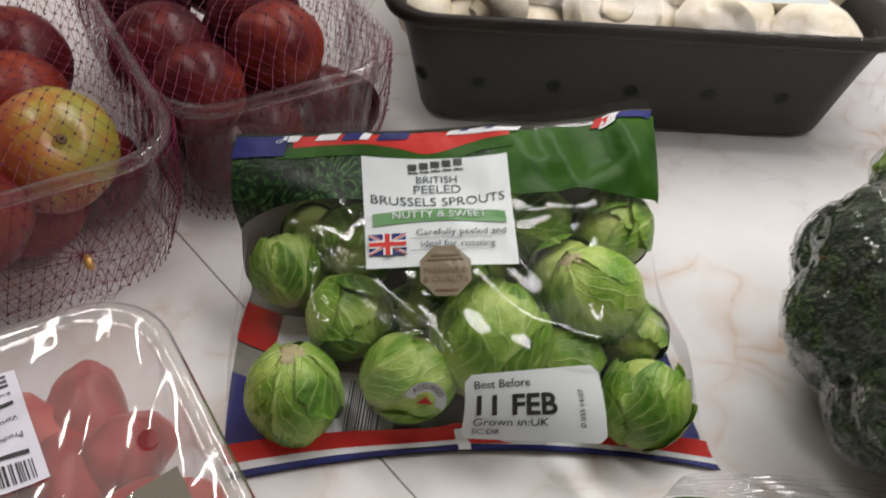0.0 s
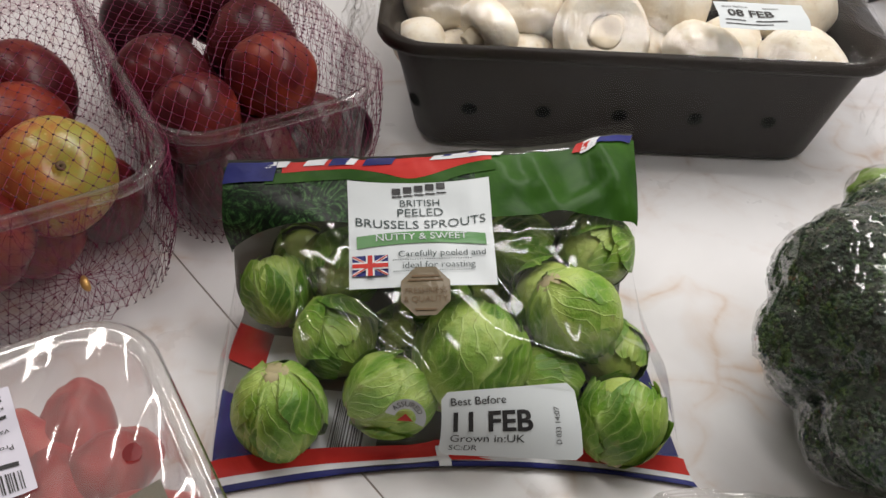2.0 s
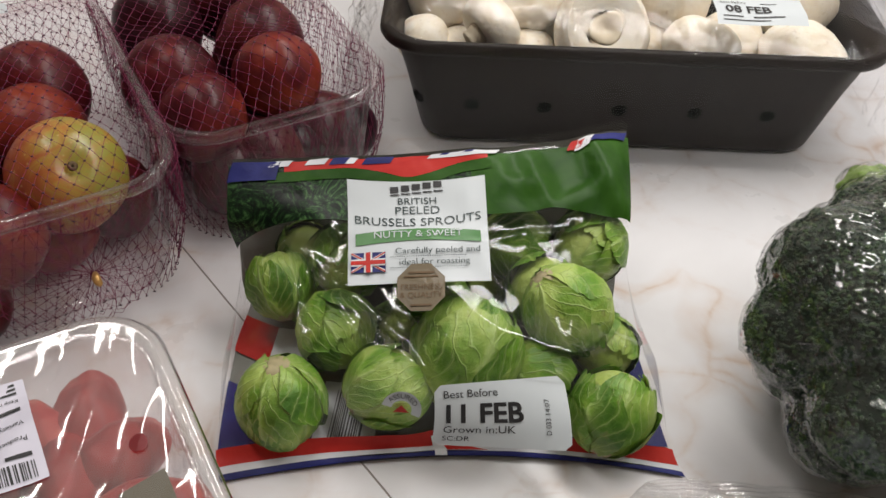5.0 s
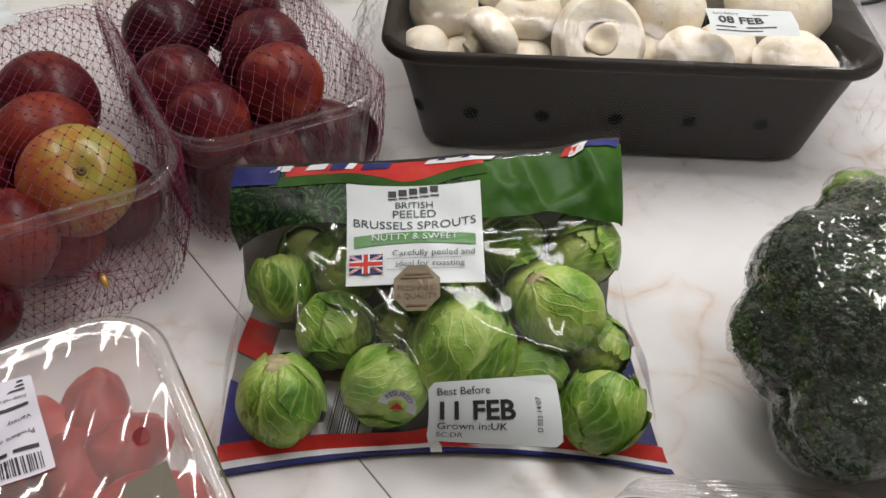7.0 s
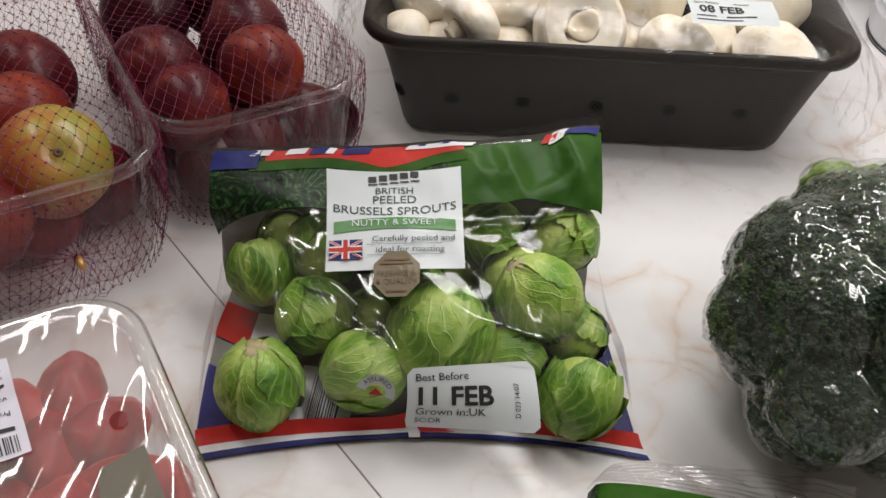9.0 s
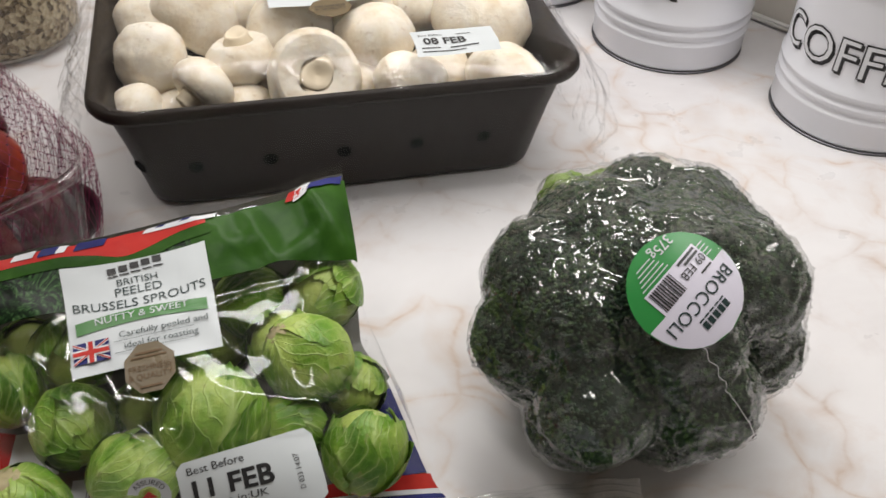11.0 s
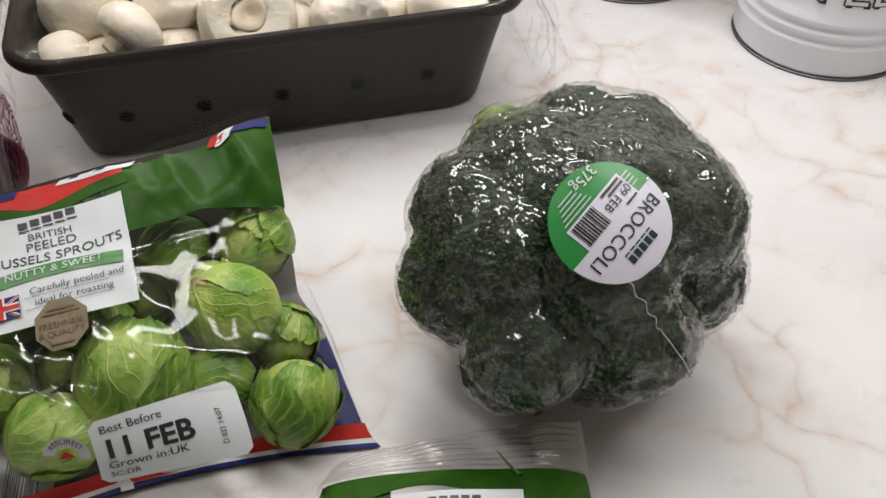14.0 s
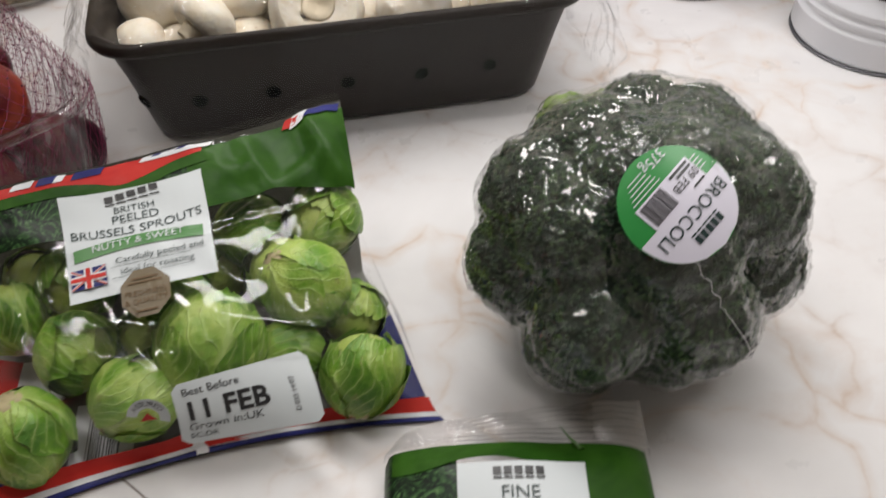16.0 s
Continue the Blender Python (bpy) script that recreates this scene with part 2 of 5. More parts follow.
M = dict(
    marble=marble(), joint=plain("joint_filler", (0.26, 0.22, 0.20), 0.6), orange=plain("orange_tag", (0.75, 0.30, 0.03), 0.5),
    wall=plain("wall_paint", (0.72, 0.68, 0.62), 0.6, 0.04, 12), floor=plain("floor_vinyl", (0.3, 0.25, 0.2), 0.5, 0.2, 6),
    ceiling=plain("ceiling_paint", (0.8, 0.78, 0.75), 0.7, 0.03, 8), sill=plain("sealant", (0.8, 0.78, 0.74), 0.35),
    enamel=plain("white_enamel", (0.81, 0.82, 0.87), 0.22, 0.03, 30, 0.05), rim=plain("canister_edge", (0.12, 0.12, 0.13), 0.35, metal=0.6),
    black=plain("black_ink", (0.015, 0.015, 0.017), 0.4), white=plain("white_label", (0.56, 0.60, 0.62), 0.42, 0.03, 40, 0.05),
    letter=plain("white_letter", (0.72, 0.73, 0.76), 0.3, 0.02),
    ink=plain("dark_green_ink", (0.01, 0.03, 0.03), 0.4), tray=plain("tray_plastic", (0.014, 0.0098, 0.0078), 0.42, 0.3, 25, 0.03, spec=0.15),
    hole=plain("hole_shade", (0.003, 0.003, 0.003), 0.9, spec=0.0), sprout=leafy("sprout_leaf", (0.046, 0.140, 0.007), (0.13, 0.285, 0.018), (0.40, 0.52, 0.12), 0.45, 0.42),
    heart=leafy("sprout_heart", (0.14, 0.28, 0.03), (0.26, 0.42, 0.05), (0.48, 0.56, 0.16), 0.5), cut=plain("sprout_cut", (0.42, 0.36, 0.2), 0.6, 0.3, 200),
    plum=fruit("plum_skin", (0.012, 0.003, 0.006), (0.030, 0.005, 0.008), (0.085, 0.012, 0.011), 0.2, 0.28),
    plum_red=fruit("red_plum_skin", (0.032, 0.004, 0.007), (0.085, 0.008, 0.010), (0.24, 0.034, 0.014), 0.25, 0.28),
    apple=apple_skin(), stalk=plain("stalk", (0.12, 0.07, 0.03), 0.7), mush=mushroom_skin(), gill=plain("mushroom_flesh", (0.72, 0.62, 0.46), 0.6, 0.12, 90, 0.4),
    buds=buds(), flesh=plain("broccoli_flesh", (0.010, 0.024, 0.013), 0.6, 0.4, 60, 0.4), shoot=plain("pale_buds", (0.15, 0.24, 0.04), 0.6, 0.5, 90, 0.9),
    kale=header_print(), green=glossy_print("green_print", (0.016, 0.060, 0.005), (0.034, 0.102, 0.011)),
    red=glossy_print("red_print", (0.42, 0.022, 0.02), (0.52, 0.04, 0.03)), blue=glossy_print("blue_print", (0.018, 0.02, 0.10), (0.03, 0.035, 0.17)),
    pale=glossy_print("white_print", (0.62, 0.63, 0.66), (0.72, 0.73, 0.75)), band=plain("green_band", (0.06, 0.20, 0.05), 0.4, 0.1),
    badge=plain("gold_badge", (0.125, 0.09, 0.042), 0.4, 0.3), lime=plain("green_sticker", (0.025, 0.24, 0.05), 0.35, 0.08),
    lilac=plain("pale_sticker", (0.66, 0.64, 0.74), 0.35, 0.03), net=plain("net_thread", (0.22, 0.03, 0.085), 0.6, spec=0.2), knot=plain("knot_thread", (0.05, 0.012, 0.03), 0.6), clip=plain("net_clip", (0.6, 0.35, 0.12), 0.4, metal=0.6),
    vent=plain("vent_red", (0.17, 0.004, 0.007), 0.5, 0.2), straw=fruit("strawberry", (0.20, 0.006, 0.009), (0.42, 0.02, 0.02), (0.60, 0.18, 0.13), 0.5), olive=plain("olive_card", (0.10, 0.085, 0.035), 0.6, 0.2),
    # inner: grey back print, darkened to stand for shade between the sprouts
    inner=plain("shaded_inner_print", (0.16, 0.16, 0.14), 0.5, 0.3, 30), seeds=grain_mix(), bean=plain("bean_skin", (0.05, 0.13, 0.02), 0.4, 0.3),
    bagfilm=film("bag_film", 1.25, 0.5, 0.05, 0.004, 13, 0.14, dist=0.004), wrap=film("cling_wrap", 0.8, 0.6, 0.07, 0.006, 45, 0.5, dist=0.003),
    skirt=film("skirt_film", 0.6, 0.5, 0.06, 0.004, 30, 0.4, dist=0.004),
    brocfilm=film("broccoli_film", 2.3, 0.30, 0.055, 0.006, 95, 0.8, dist=0.0036, fold=2.5, detail=0.6), lid=film("lid_film", 3.6, 0.85, 0.08, 0.11, 12, 0.25, dist=0.005),
    punnet=film("clear_plastic", 1.4, 0.6, 0.10, 0.03, 30, 0.15, (0.97, 0.93, 0.945)), glass=film("jar_glass", 1.5, 0.9, 0.03, 0.0, 4, 0.02),
)


# ---- mesh helpers ----
def part(name, bm, material, parent=None, label="", smooth=True):
    me = bpy.data.meshes.new(name)
    bm.to_mesh(me)
    bm.free()
    if smooth:
        me.polygons.foreach_set("use_smooth", [True] * len(me.polygons))
    me.materials.append(M[material])
    ob = new(name, me)
    if name in ("barcode", "back_barcode", "brand_mark", "dotted_line", "small_print", "net_knot"):
        tagged(ob, kind="stuff")
    if parent:
        ob.parent = parent
    if label:
        tagged(ob, label)
    return ob


def thing(name, label, category, m=None, group=""):
    ob = new(name)
    ob.empty_display_size = 0.01
    ob.matrix_world = m or Matrix()
    return tagged(ob, label, category, group)


def sheet(f, nx, ny, close_u=False, uv=False):
    """A grid mapped by f(u, v), u and v from 0 to 1."""
    bm = bmesh.new()
    lay = bm.loops.layers.uv.new() if uv else None
    cols = nx if close_u else nx + 1
    vs = [[bm.verts.new(f(i / nx, j / ny)) for i in range(cols)] for j in range(ny + 1)]
    for j in range(ny):
        for i in range(nx):
            k = (i + 1) % cols
            fc = bm.faces.new((vs[j][i], vs[j][k], vs[j + 1][k], vs[j + 1][i]))
            if uv:
                for l, (a, b) in zip(fc.loops, ((i, j), (i + 1, j), (i + 1, j + 1), (i, j + 1))):
                    l[lay].uv = (a / nx, b / ny)
    return bm


def revolve(profile, n=48):
    """profile: (radius, height) from bottom to top."""
    return sheet(lambda u, v: Vector((profile[round(v * (len(profile) - 1))][0] * math.cos(2 * math.pi * u), profile[round(v * (len(profile) - 1))][0] * math.sin(2 * math.pi * u), profile[round(v * (len(profile) - 1))][1])), n, len(profile) - 1, True)


def slab(points, z0, z1, bevel=0.0):
    bm = bmesh.new()
    lo = [bm.verts.new((p[0], p[1], z0)) for p in points]
    hi = [bm.verts.new((p[0], p[1], z1)) for p in points]
    bm.faces.new(lo[::-1]), bm.faces.new(hi)
    n = len(points)
    for i in range(n):
        bm.faces.new((lo[i], lo[(i + 1) % n], hi[(i + 1) % n], hi[i]))
    if bevel:
        bmesh.ops.bevel(bm, geom=bm.edges[:], offset=bevel, segments=2, affect="EDGES")
    bmesh.ops.recalc_face_normals(bm, faces=bm.faces[:])
    return bm


def ring(hx, hy, rad, s):
    """A point on a rounded rectangle; s from 0 to 1 starts at the middle of the +x side."""
    sx, sy = 2 * (hx - rad), 2 * (hy - rad)
    arc = math.pi * rad / 2
    total = 2 * sx + 2 * sy + 4 * arc
    d = (s % 1.0) * total
    runs = [("l", sy / 2, (hx, 0), (0, 1)), ("c", arc, (hx - rad, hy - rad), 0), ("l", sx, (hx - rad, hy), (-1, 0)), ("c", arc, (-hx + rad, hy - rad), 90),
            ("l", sy, (-hx, hy - rad), (0, -1)), ("c", arc, (-hx + rad, -hy + rad), 180), ("l", sx, (-hx + rad, -hy), (1, 0)), ("c", arc, (hx - rad, -hy + rad), 270), ("l", sy / 2, (hx, -hy + rad), (0, 1))]
    for kind, length, at, w in runs:
        if d <= length or length == runs[-1][1] and at == runs[-1][2]:
            if kind == "l":
                return Vector((at[0] + w[0] * d, at[1] + w[1] * d, 0))
            a = radians(w) + d / rad
            return Vector((at[0] + rad * math.cos(a), at[1] + rad * math.sin(a), 0))
        d -= length
    return Vector((hx, 0, 0))


def loft(levels, n=96, ripple=0.0, waves=40):
    """levels: (half width, half depth, corner, z, ripple on or off)"""
    def f(u, v):
        hx, hy, rad, z, on = levels[round(v * (len(levels) - 1))]
        p = ring(hx, hy, rad, u)
        p *= 1 + ripple * on * math.sin(2 * math.pi * u * waves)
        return Vector((p.x, p.y, z))
    return sheet(f, n, len(levels) - 1, True)


def threads(name, lines, width, material, parent):
    cu = bpy.data.curves.new(name, "CURVE")
    cu.dimensions, cu.bevel_depth, cu.bevel_resolution = "3D", width, 0
    for pts in lines:
        s = cu.splines.new("POLY")
        s.points.add(len(pts) - 1)
        s.points.foreach_set("co", [c for p in pts for c in (*p, 1)])
    cu.materials.append(M[material])
    ob = new(name, cu)
    ob.parent = parent
    return ob


def letters(body, size, place, align="CENTER", grow=0.0):
    """Writing as a flat mesh, each vertex put by place(x, y)."""
    cu = bpy.data.curves.new("writing", "FONT")
    cu.body, cu.size, cu.align_x, cu.offset, cu.resolution_u = body, size, align, grow, 3
    ob = new("writing", cu)
    bpy.context.view_layer.update()
    me = bpy.data.meshes.new_from_object(ob.evaluated_get(bpy.context.evaluated_depsgraph_get()))
    bpy.data.objects.remove(ob)
    bm = bmesh.new()
    bm.from_mesh(me)
    bpy.data.meshes.remove(me)
    bmesh.ops.triangulate(bm, faces=bm.faces[:])
    for v in bm.verts:
        v.co = place(v.co.x, v.co.y)
    return bm


def bars(rects, place, n=4):
    """Flat bars (x0, x1, y0, y1), each vertex put by place(x, y)."""
    bm = bmesh.new()
    for x0, x1, y0, y1 in rects:
        row = [[bm.verts.new(place(x0 + (x1 - x0) * i / n, y)) for i in range(n + 1)] for y in (y0, y1)]
        for i in range(n):
            bm.faces.new((row[0][i], row[0][i + 1], row[1][i + 1], row[1][i]))
    return bm


def patch(place, x0, x1, y0, y1, n=12):
    return sheet(lambda u, v: place(x0 + (x1 - x0) * u, y0 + (y1 - y0) * v), n, n)


def wob(p, scale, seed=0.0):
    return noise.noise(Vector(p) * scale + Vector((seed * 7.3, seed * 3.1, seed)))


# ---- setting ----
JOINT, JDIR, JNOR = Vector((-0.018, 0.247, 0)), Vector((0.70, -0.714, 0)), Vector((0.714, 0.70, 0))
j0, j1 = JOINT - JDIR * 1.557, JOINT + JDIR * 1.17
gap = JNOR * 0.0004
tagged(part("worktop_1", slab([j0 + gap, j1 + gap, plan(0.95, WALL), plan(-1.75, WALL)], -0.038, 0.0), "marble", smooth=False), "white marble-patterned laminate kitchen worktop with beige veins", "worktop", kind="structure")
tagged(part("worktop_2", slab([plan(-1.75, -0.55), plan(0.95, -0.55), j1 - gap, j0 - gap], -0.038, 0.0), "marble", smooth=False), "white marble-patterned laminate kitchen worktop with beige veins", "worktop", kind="structure")
tagged(part("worktop_joint", slab([j0 - JNOR * 0.0003, j0 + JNOR * 0.0003, j1 + JNOR * 0.0003, j1 - JNOR * 0.0003], -0.03, -0.0003), "joint", smooth=False), "thin dark filled joint between two worktops", "joint", kind="structure")
for nm, a0, a1, n0, n1 in (("wall_east", -2.0, 1.2, WALL, WALL + 0.1), ("wall_west", -2.0, 1.2, -2.3, -2.2), ("wall_north", -1.85, -1.75, -2.2, WALL), ("wall_south", 0.95, 1.05, -2.2, WALL)):
    tagged(part(nm, slab([plan(a0, n0), plan(a1, n0), plan(a1, n1), plan(a0, n1)], -0.9, 1.6), "wall", smooth=False), "plain cream painted kitchen wall", "wall", kind="structure")
tagged(part("floor", slab([plan(-2, -2.3), plan(1.2, -2.3), plan(1.2, WALL), plan(-2, WALL)], -1.0, -0.9), "floor", smooth=False), "brown vinyl kitchen floor", "floor", kind="structure")
tagged(part("ceiling", slab([plan(-2, -2.3), plan(1.2, -2.3), plan(1.2, WALL), plan(-2, WALL)], 1.6, 1.7), "ceiling", smooth=False), "white painted ceiling", "ceiling", kind="structure")
tagged(part("trim", slab([plan(-1.74, WALL - 0.006), plan(0.94, WALL - 0.006), plan(0.94, WALL - 0.0005), plan(-1.74, WALL - 0.0005)], 0.0005, 0.006, 0.002), "sill"), "white sealant strip where worktop meets wall", "trim", kind="structure")


# ---- canisters along the wall ----
def canister(at, word, label, size=0.030, low=0.053):
    c = thing("canister", label, "canister", pose(at.x, at.y, 0), "canisters along the wall")
    r = 0.0525
    prof = [(0.0, 0.001), (r - 0.004, 0.001), (r - 0.001, 0.002), (r, 0.004)]
    for k in range(3):
        z = 0.018 + k * 0.0075
        prof += [(r, z), (r + 0.0014, z + 0.0018), (r + 0.0014, z + 0.0032), (r, z + 0.005)]
    prof += [(r, 0.05), (r, 0.09)]
    for k in range(3):
        z = 0.098 + k * 0.0075
        prof += [(r, z), (r + 0.0014, z + 0.0018), (r + 0.0014, z + 0.0032), (r, z + 0.005)]
    prof += [(r, 0.128), (r - 0.001, 0.131)]
    part("body", revolve(prof, 72), "enamel", c)
    part("base_rim", revolve([(r - 0.003, 0.0), (r, 0.0), (r + 0.0006, 0.0006), (r + 0.0003, 0.0013), (r - 0.001, 0.0015)], 72), "rim", c, "dark rolled bottom edge")
    part("lid", revolve([(r - 0.002, 0.130), (r + 0.0018, 0.130), (r + 0.0018, 0.146), (r - 0.002, 0.149), (0.012, 0.151), (0.010, 0.158), (0.013, 0.166), (0.006, 0.170), (0.0, 0.170)], 72), "enamel", c)
    face = math.atan2(-N.y, -N.x)

    def wrap(off, dx, dz):
        return lambda x, y: Vector(((r + off) * math.cos(face + (x + dx) / r), (r + off) * math.sin(face + (x + dx) / r), low + y + dz))
    if word:
        part("letter_shadow", letters(word, size, wrap(0.0003, 0.0012, -0.0012), grow=0.0006), "black", c, smooth=False)
        part("letter_outline", letters(word, size, wrap(0.0005, 0, 0), grow=0.0007), "black", c, smooth=False)
        part("lettering", letters(word, size, wrap(0.0008, 0, 0), grow=-0.0002), "letter", c, "white block letters with black outline", smooth=False)
    return c


canister(Vector((0.384, 0.5505, 0)), "TEA", "white ribbed enamel tea canister with outlined letters beside the wall")
canister(Vector((0.4725, 0.4435, 0)), "COFFEE", "white ribbed enamel coffee canister with outlined letters", low=0.048)
canister(Vector((0.308, 0.655, 0)), "", "white ribbed enamel canister behind the tea canister")

# ---- storage jar ----
jar = thing("storage_jar", "clear glass storage jar filled with brown seeds and oats", "jar", pose(-0.078, 0.605, 0))
part("glass", revolve([(0.0, 0.001), (0.048, 0.001), (0.053, 0.005), (0.054, 0.012), (0.054, 0.12), (0.047, 0.135), (0.046, 0.15)], 64), "glass", jar)
part("seeds", revolve([(0.0, 0.003), (0.047, 0.003), (0.0515, 0.008), (0.052, 0.02), (0.052, 0.105), (0.03, 0.110), (0.0, 0.112)], 64), "seeds", jar, "brown and cream seed and oat mix")
part("lid", revolve([(0.046, 0.149), (0.05, 0.149), (0.05, 0.165), (0.045, 0.168), (0.0, 0.168)], 48), "rim", jar)


# ---- mushrooms in their tray ----
TRAY = pose(0.1410, 0.4650, 0, 0, 0, 4.0)
tray = thing("mushroom_tray", "dark grey film-wrapped plastic tray full of white mushrooms", "food tray", TRAY)
hx, hy = 0.1280, 0.083
part("tray_body", loft([(hx - 0.026, hy - 0.022, 0.016, 0.0035, 0), (hx - 0.0235, hy - 0.0195, 0.018, 0.001, 0), (hx - 0.020, hy - 0.0175, 0.020, 0.003, 0), (hx - 0.0193, hy - 0.0168, 0.020, 0.006, 1), (hx - 0.0125, hy - 0.0105, 0.021, 0.04, 1), (hx - 0.0075, hy - 0.0064, 0.022, 0.060, 1), (hx - 0.007, hy - 0.006, 0.022, 0.062, 0),
                        (hx - 0.0055, hy - 0.005, 0.022, 0.0635, 0), (hx - 0.001, hy - 0.0005, 0.025, 0.064, 0), (hx, hy, 0.025, 0.066, 0), (hx - 0.0005, hy - 0.0005, 0.025, 0.0695, 0), (hx - 0.003, hy - 0.003, 0.024, 0.0705, 0), (hx - 0.006, hy - 0.006, 0.022, 0.069, 0),
                        (hx - 0.009, hy - 0.008, 0.021, 0.06, 0), (hx - 0.022, hy - 0.019, 0.018, 0.006, 0)], 480, 0.0009, 60), "tray", tray)
bm = bmesh.new()
fl = [bm.verts.new(ring(hx - 0.021, hy - 0.018, 0.018, i / 48) + Vector((0, 0, 0.005))) for i in range(48)]
bm.faces.new(fl)
part("tray_floor", bm, "tray", tray)
# vents: flat black discs on the uncut wall, painted as the dark inside each hole
for x in (-0.1075, -0.0800, -0.0422, -0.0031, 0.0361, 0.0735):
    over = max(0.0, abs(x) - (hx - 0.0350)) / 0.021
    drop = 0.021 * (1 - math.sqrt(max(0.0, 1 - over * over)))
    wall_n = Vector((math.copysign(over, x), -math.sqrt(max(0.0, 1 - over * over)), -0.18)).normalized()
    spot = Vector((x, -hy + 0.0122 + drop, 0.0295))
    bm = bmesh.new()
    bmesh.ops.create_circle(bm, cap_ends=True, segments=20, radius=0.0041)
    bmesh.ops.transform(bm, matrix=Matrix.Translation(spot + wall_n * 0.0009) @ wall_n.to_track_quat("Z", "Y").to_matrix().to_4x4(), verts=bm.verts[:])
    part("vent_hole", bm, "hole", tray, smooth=False)


def mushroom(at, r, tilt, turn, stem=True, flat=0.78, seed=0, long=1.0, lump=0.2):
    m = thing("mushroom", "whole white closed-cup mushroom with a cut stem in the tray", "mushroom", Matrix.Translation(at) @ pose(0, 0, 0, tilt, 0, turn), "mushrooms in the tray")
    cap = []
    for k in range(15):
        a = radians(-38 + 128 * k / 14)
        cap.append((max(r * math.cos(a), 0.0), r * flat * math.sin(a)))
    prof = [(r * 0.34, -r * 0.40), (r * 0.62, -r * 0.50), (r * 0.78, -r * 0.48)] + cap
    bm = revolve(prof, 28)
    for v in bm.verts:
        k = 1 + lump * wob(v.co, 38, seed) + 0.3 * lump * wob(v.co, 110, seed)
        v.co *= k
    part("cap", bm, "mush", m)
    if stem:
        s = r * 0.36
        bm = revolve([(0.0, -r * 0.46 * long), (s * 0.45, -r * 0.49 * long), (s * 0.8, -r * 0.60 * long), (s, -r * 0.56 * long), (s * 0.95, -r * 0.50 * long), (s * 1.1, -r * 0.42), (s * 0.8, -r * 0.3)], 20)
        for v in bm.verts:
            v.co *= 1 + 0.25 * wob(v.co, 90, seed + 3)
        part("stem", bm, "gill", m, "cream cut stem")
    return m


for k, (x, y, z, r, tilt, turn, st) in enumerate(((0.0425, 0.4484, 0.060, 0.0205, 55, -30, False), (0.0664, 0.5011, 0.060, 0.027, 20, 40, False), (0.0915, 0.4440, 0.060, 0.0200, 165, 20, True), (0.0715, 0.4200, 0.058, 0.0170, -65, -50, True),
                                                   (0.118, 0.4747, 0.061, 0.0235, 15, 0, False), (0.1302, 0.4232, 0.0575, 0.0258, 128, -170, True), (0.1674, 0.4546, 0.062, 0.0235, -15, 20, False), (0.1817, 0.4180, 0.055, 0.0200, 10, 10, False),
                                                   (0.2310, 0.4700, 0.060, 0.0285, 10, 120, False), (0.2350, 0.4235, 0.051, 0.0230, 5, 50, False), (0.0365, 0.4216, 0.044, 0.0150, 20, 0, False), (0.0930, 0.4230, 0.042, 0.0170, 20, 80, False),
                                                   (0.157, 0.436, 0.045, 0.018, 30, 10, False), (0.040, 0.500, 0.055, 0.023, 20, 0, False), (0.10, 0.515, 0.055, 0.024, 160, 30, True), (0.16, 0.50, 0.058, 0.026, 10, 0, False), (0.20, 0.515, 0.055, 0.025, 10, 0, False),
                                                   (0.20, 0.445, 0.046, 0.018, 30, 10, False), (0.235, 0.51, 0.05, 0.02, 10, 0, False), (0.055, 0.465, 0.035, 0.02, 0, 0, False), (0.21, 0.42, 0.035, 0.018, 0, 0, False), (0.10, 0.455, 0.04, 0.02, 0, 0, False), (0.055, 0.425, 0.036, 0.018, 0, 0, False))):
    mushroom(Vector((x, y, z)), r, tilt, turn, st, 0.78, k, {2: 1.25, 3: 1.5}.get(k, 0.72), 0.07 if k == 5 else 0.2)


def wrap_top(x, y):
    """Height of the film over the tray, in the tray's frame."""
    d = min(1, (1 - abs(x) / hx) * 5, (1 - abs(y) / hy) * 4)
    return 0.0712 + 0.011 * max(d, 0) ** 0.7 + 0.0012 * wob((x, y, 0), 45) * max(d, 0)


def wrap_f(u, v):
    k = v * 2
    p = ring(hx * k + 0.0002, hy * k + 0.0002, 0.025 * k + 0.0001, u)
    return Vector((p.x, p.y, wrap_top(p.x, p.y)))


part("film_wrap", sheet(lambda u, v: wrap_f(u, v * 0.5), 140, 24, True), "wrap", tray, "clear glossy film wrapped round the tray")


def skirt(u, k):
    """The film's side, close along the long sides and standing off in crumpled folds at both ends."""
    p = ring(hx + 0.001, hy + 0.001, 0.025, u)
    end = min(1, max(0, (abs(p.x) / hx - 0.90) * 10))
    side = p.normalized()
    sag = math.sin(math.pi * min(1, k * 1.1))
    q = p + side * (end * (0.016 * k + 0.010 * sag) - (1 - end) * 0.0065 * k)
    fold = abs(wob((u * 70, k * 2.5, 0), 1.0)) * 0.010 + wob((u * 150 + k * 9, k * 6, 4), 1.0) * 0.0028
    q += side * (fold * end * min(1, k * 3) + (1 - end) * 0.0012 * k * wob((u * 24, k * 4, 0), 1.0))
    return Vector((q.x, q.y, 0.0712 - 0.069 * k + 0.004 * end * wob((u * 40, k * 5, 7), 1.0) * sag))


part("film_skirt", sheet(skirt, 420, 30, True), "skirt", tray, "loose crumpled clear film hanging round the tray")
TI = TRAY.inverted()


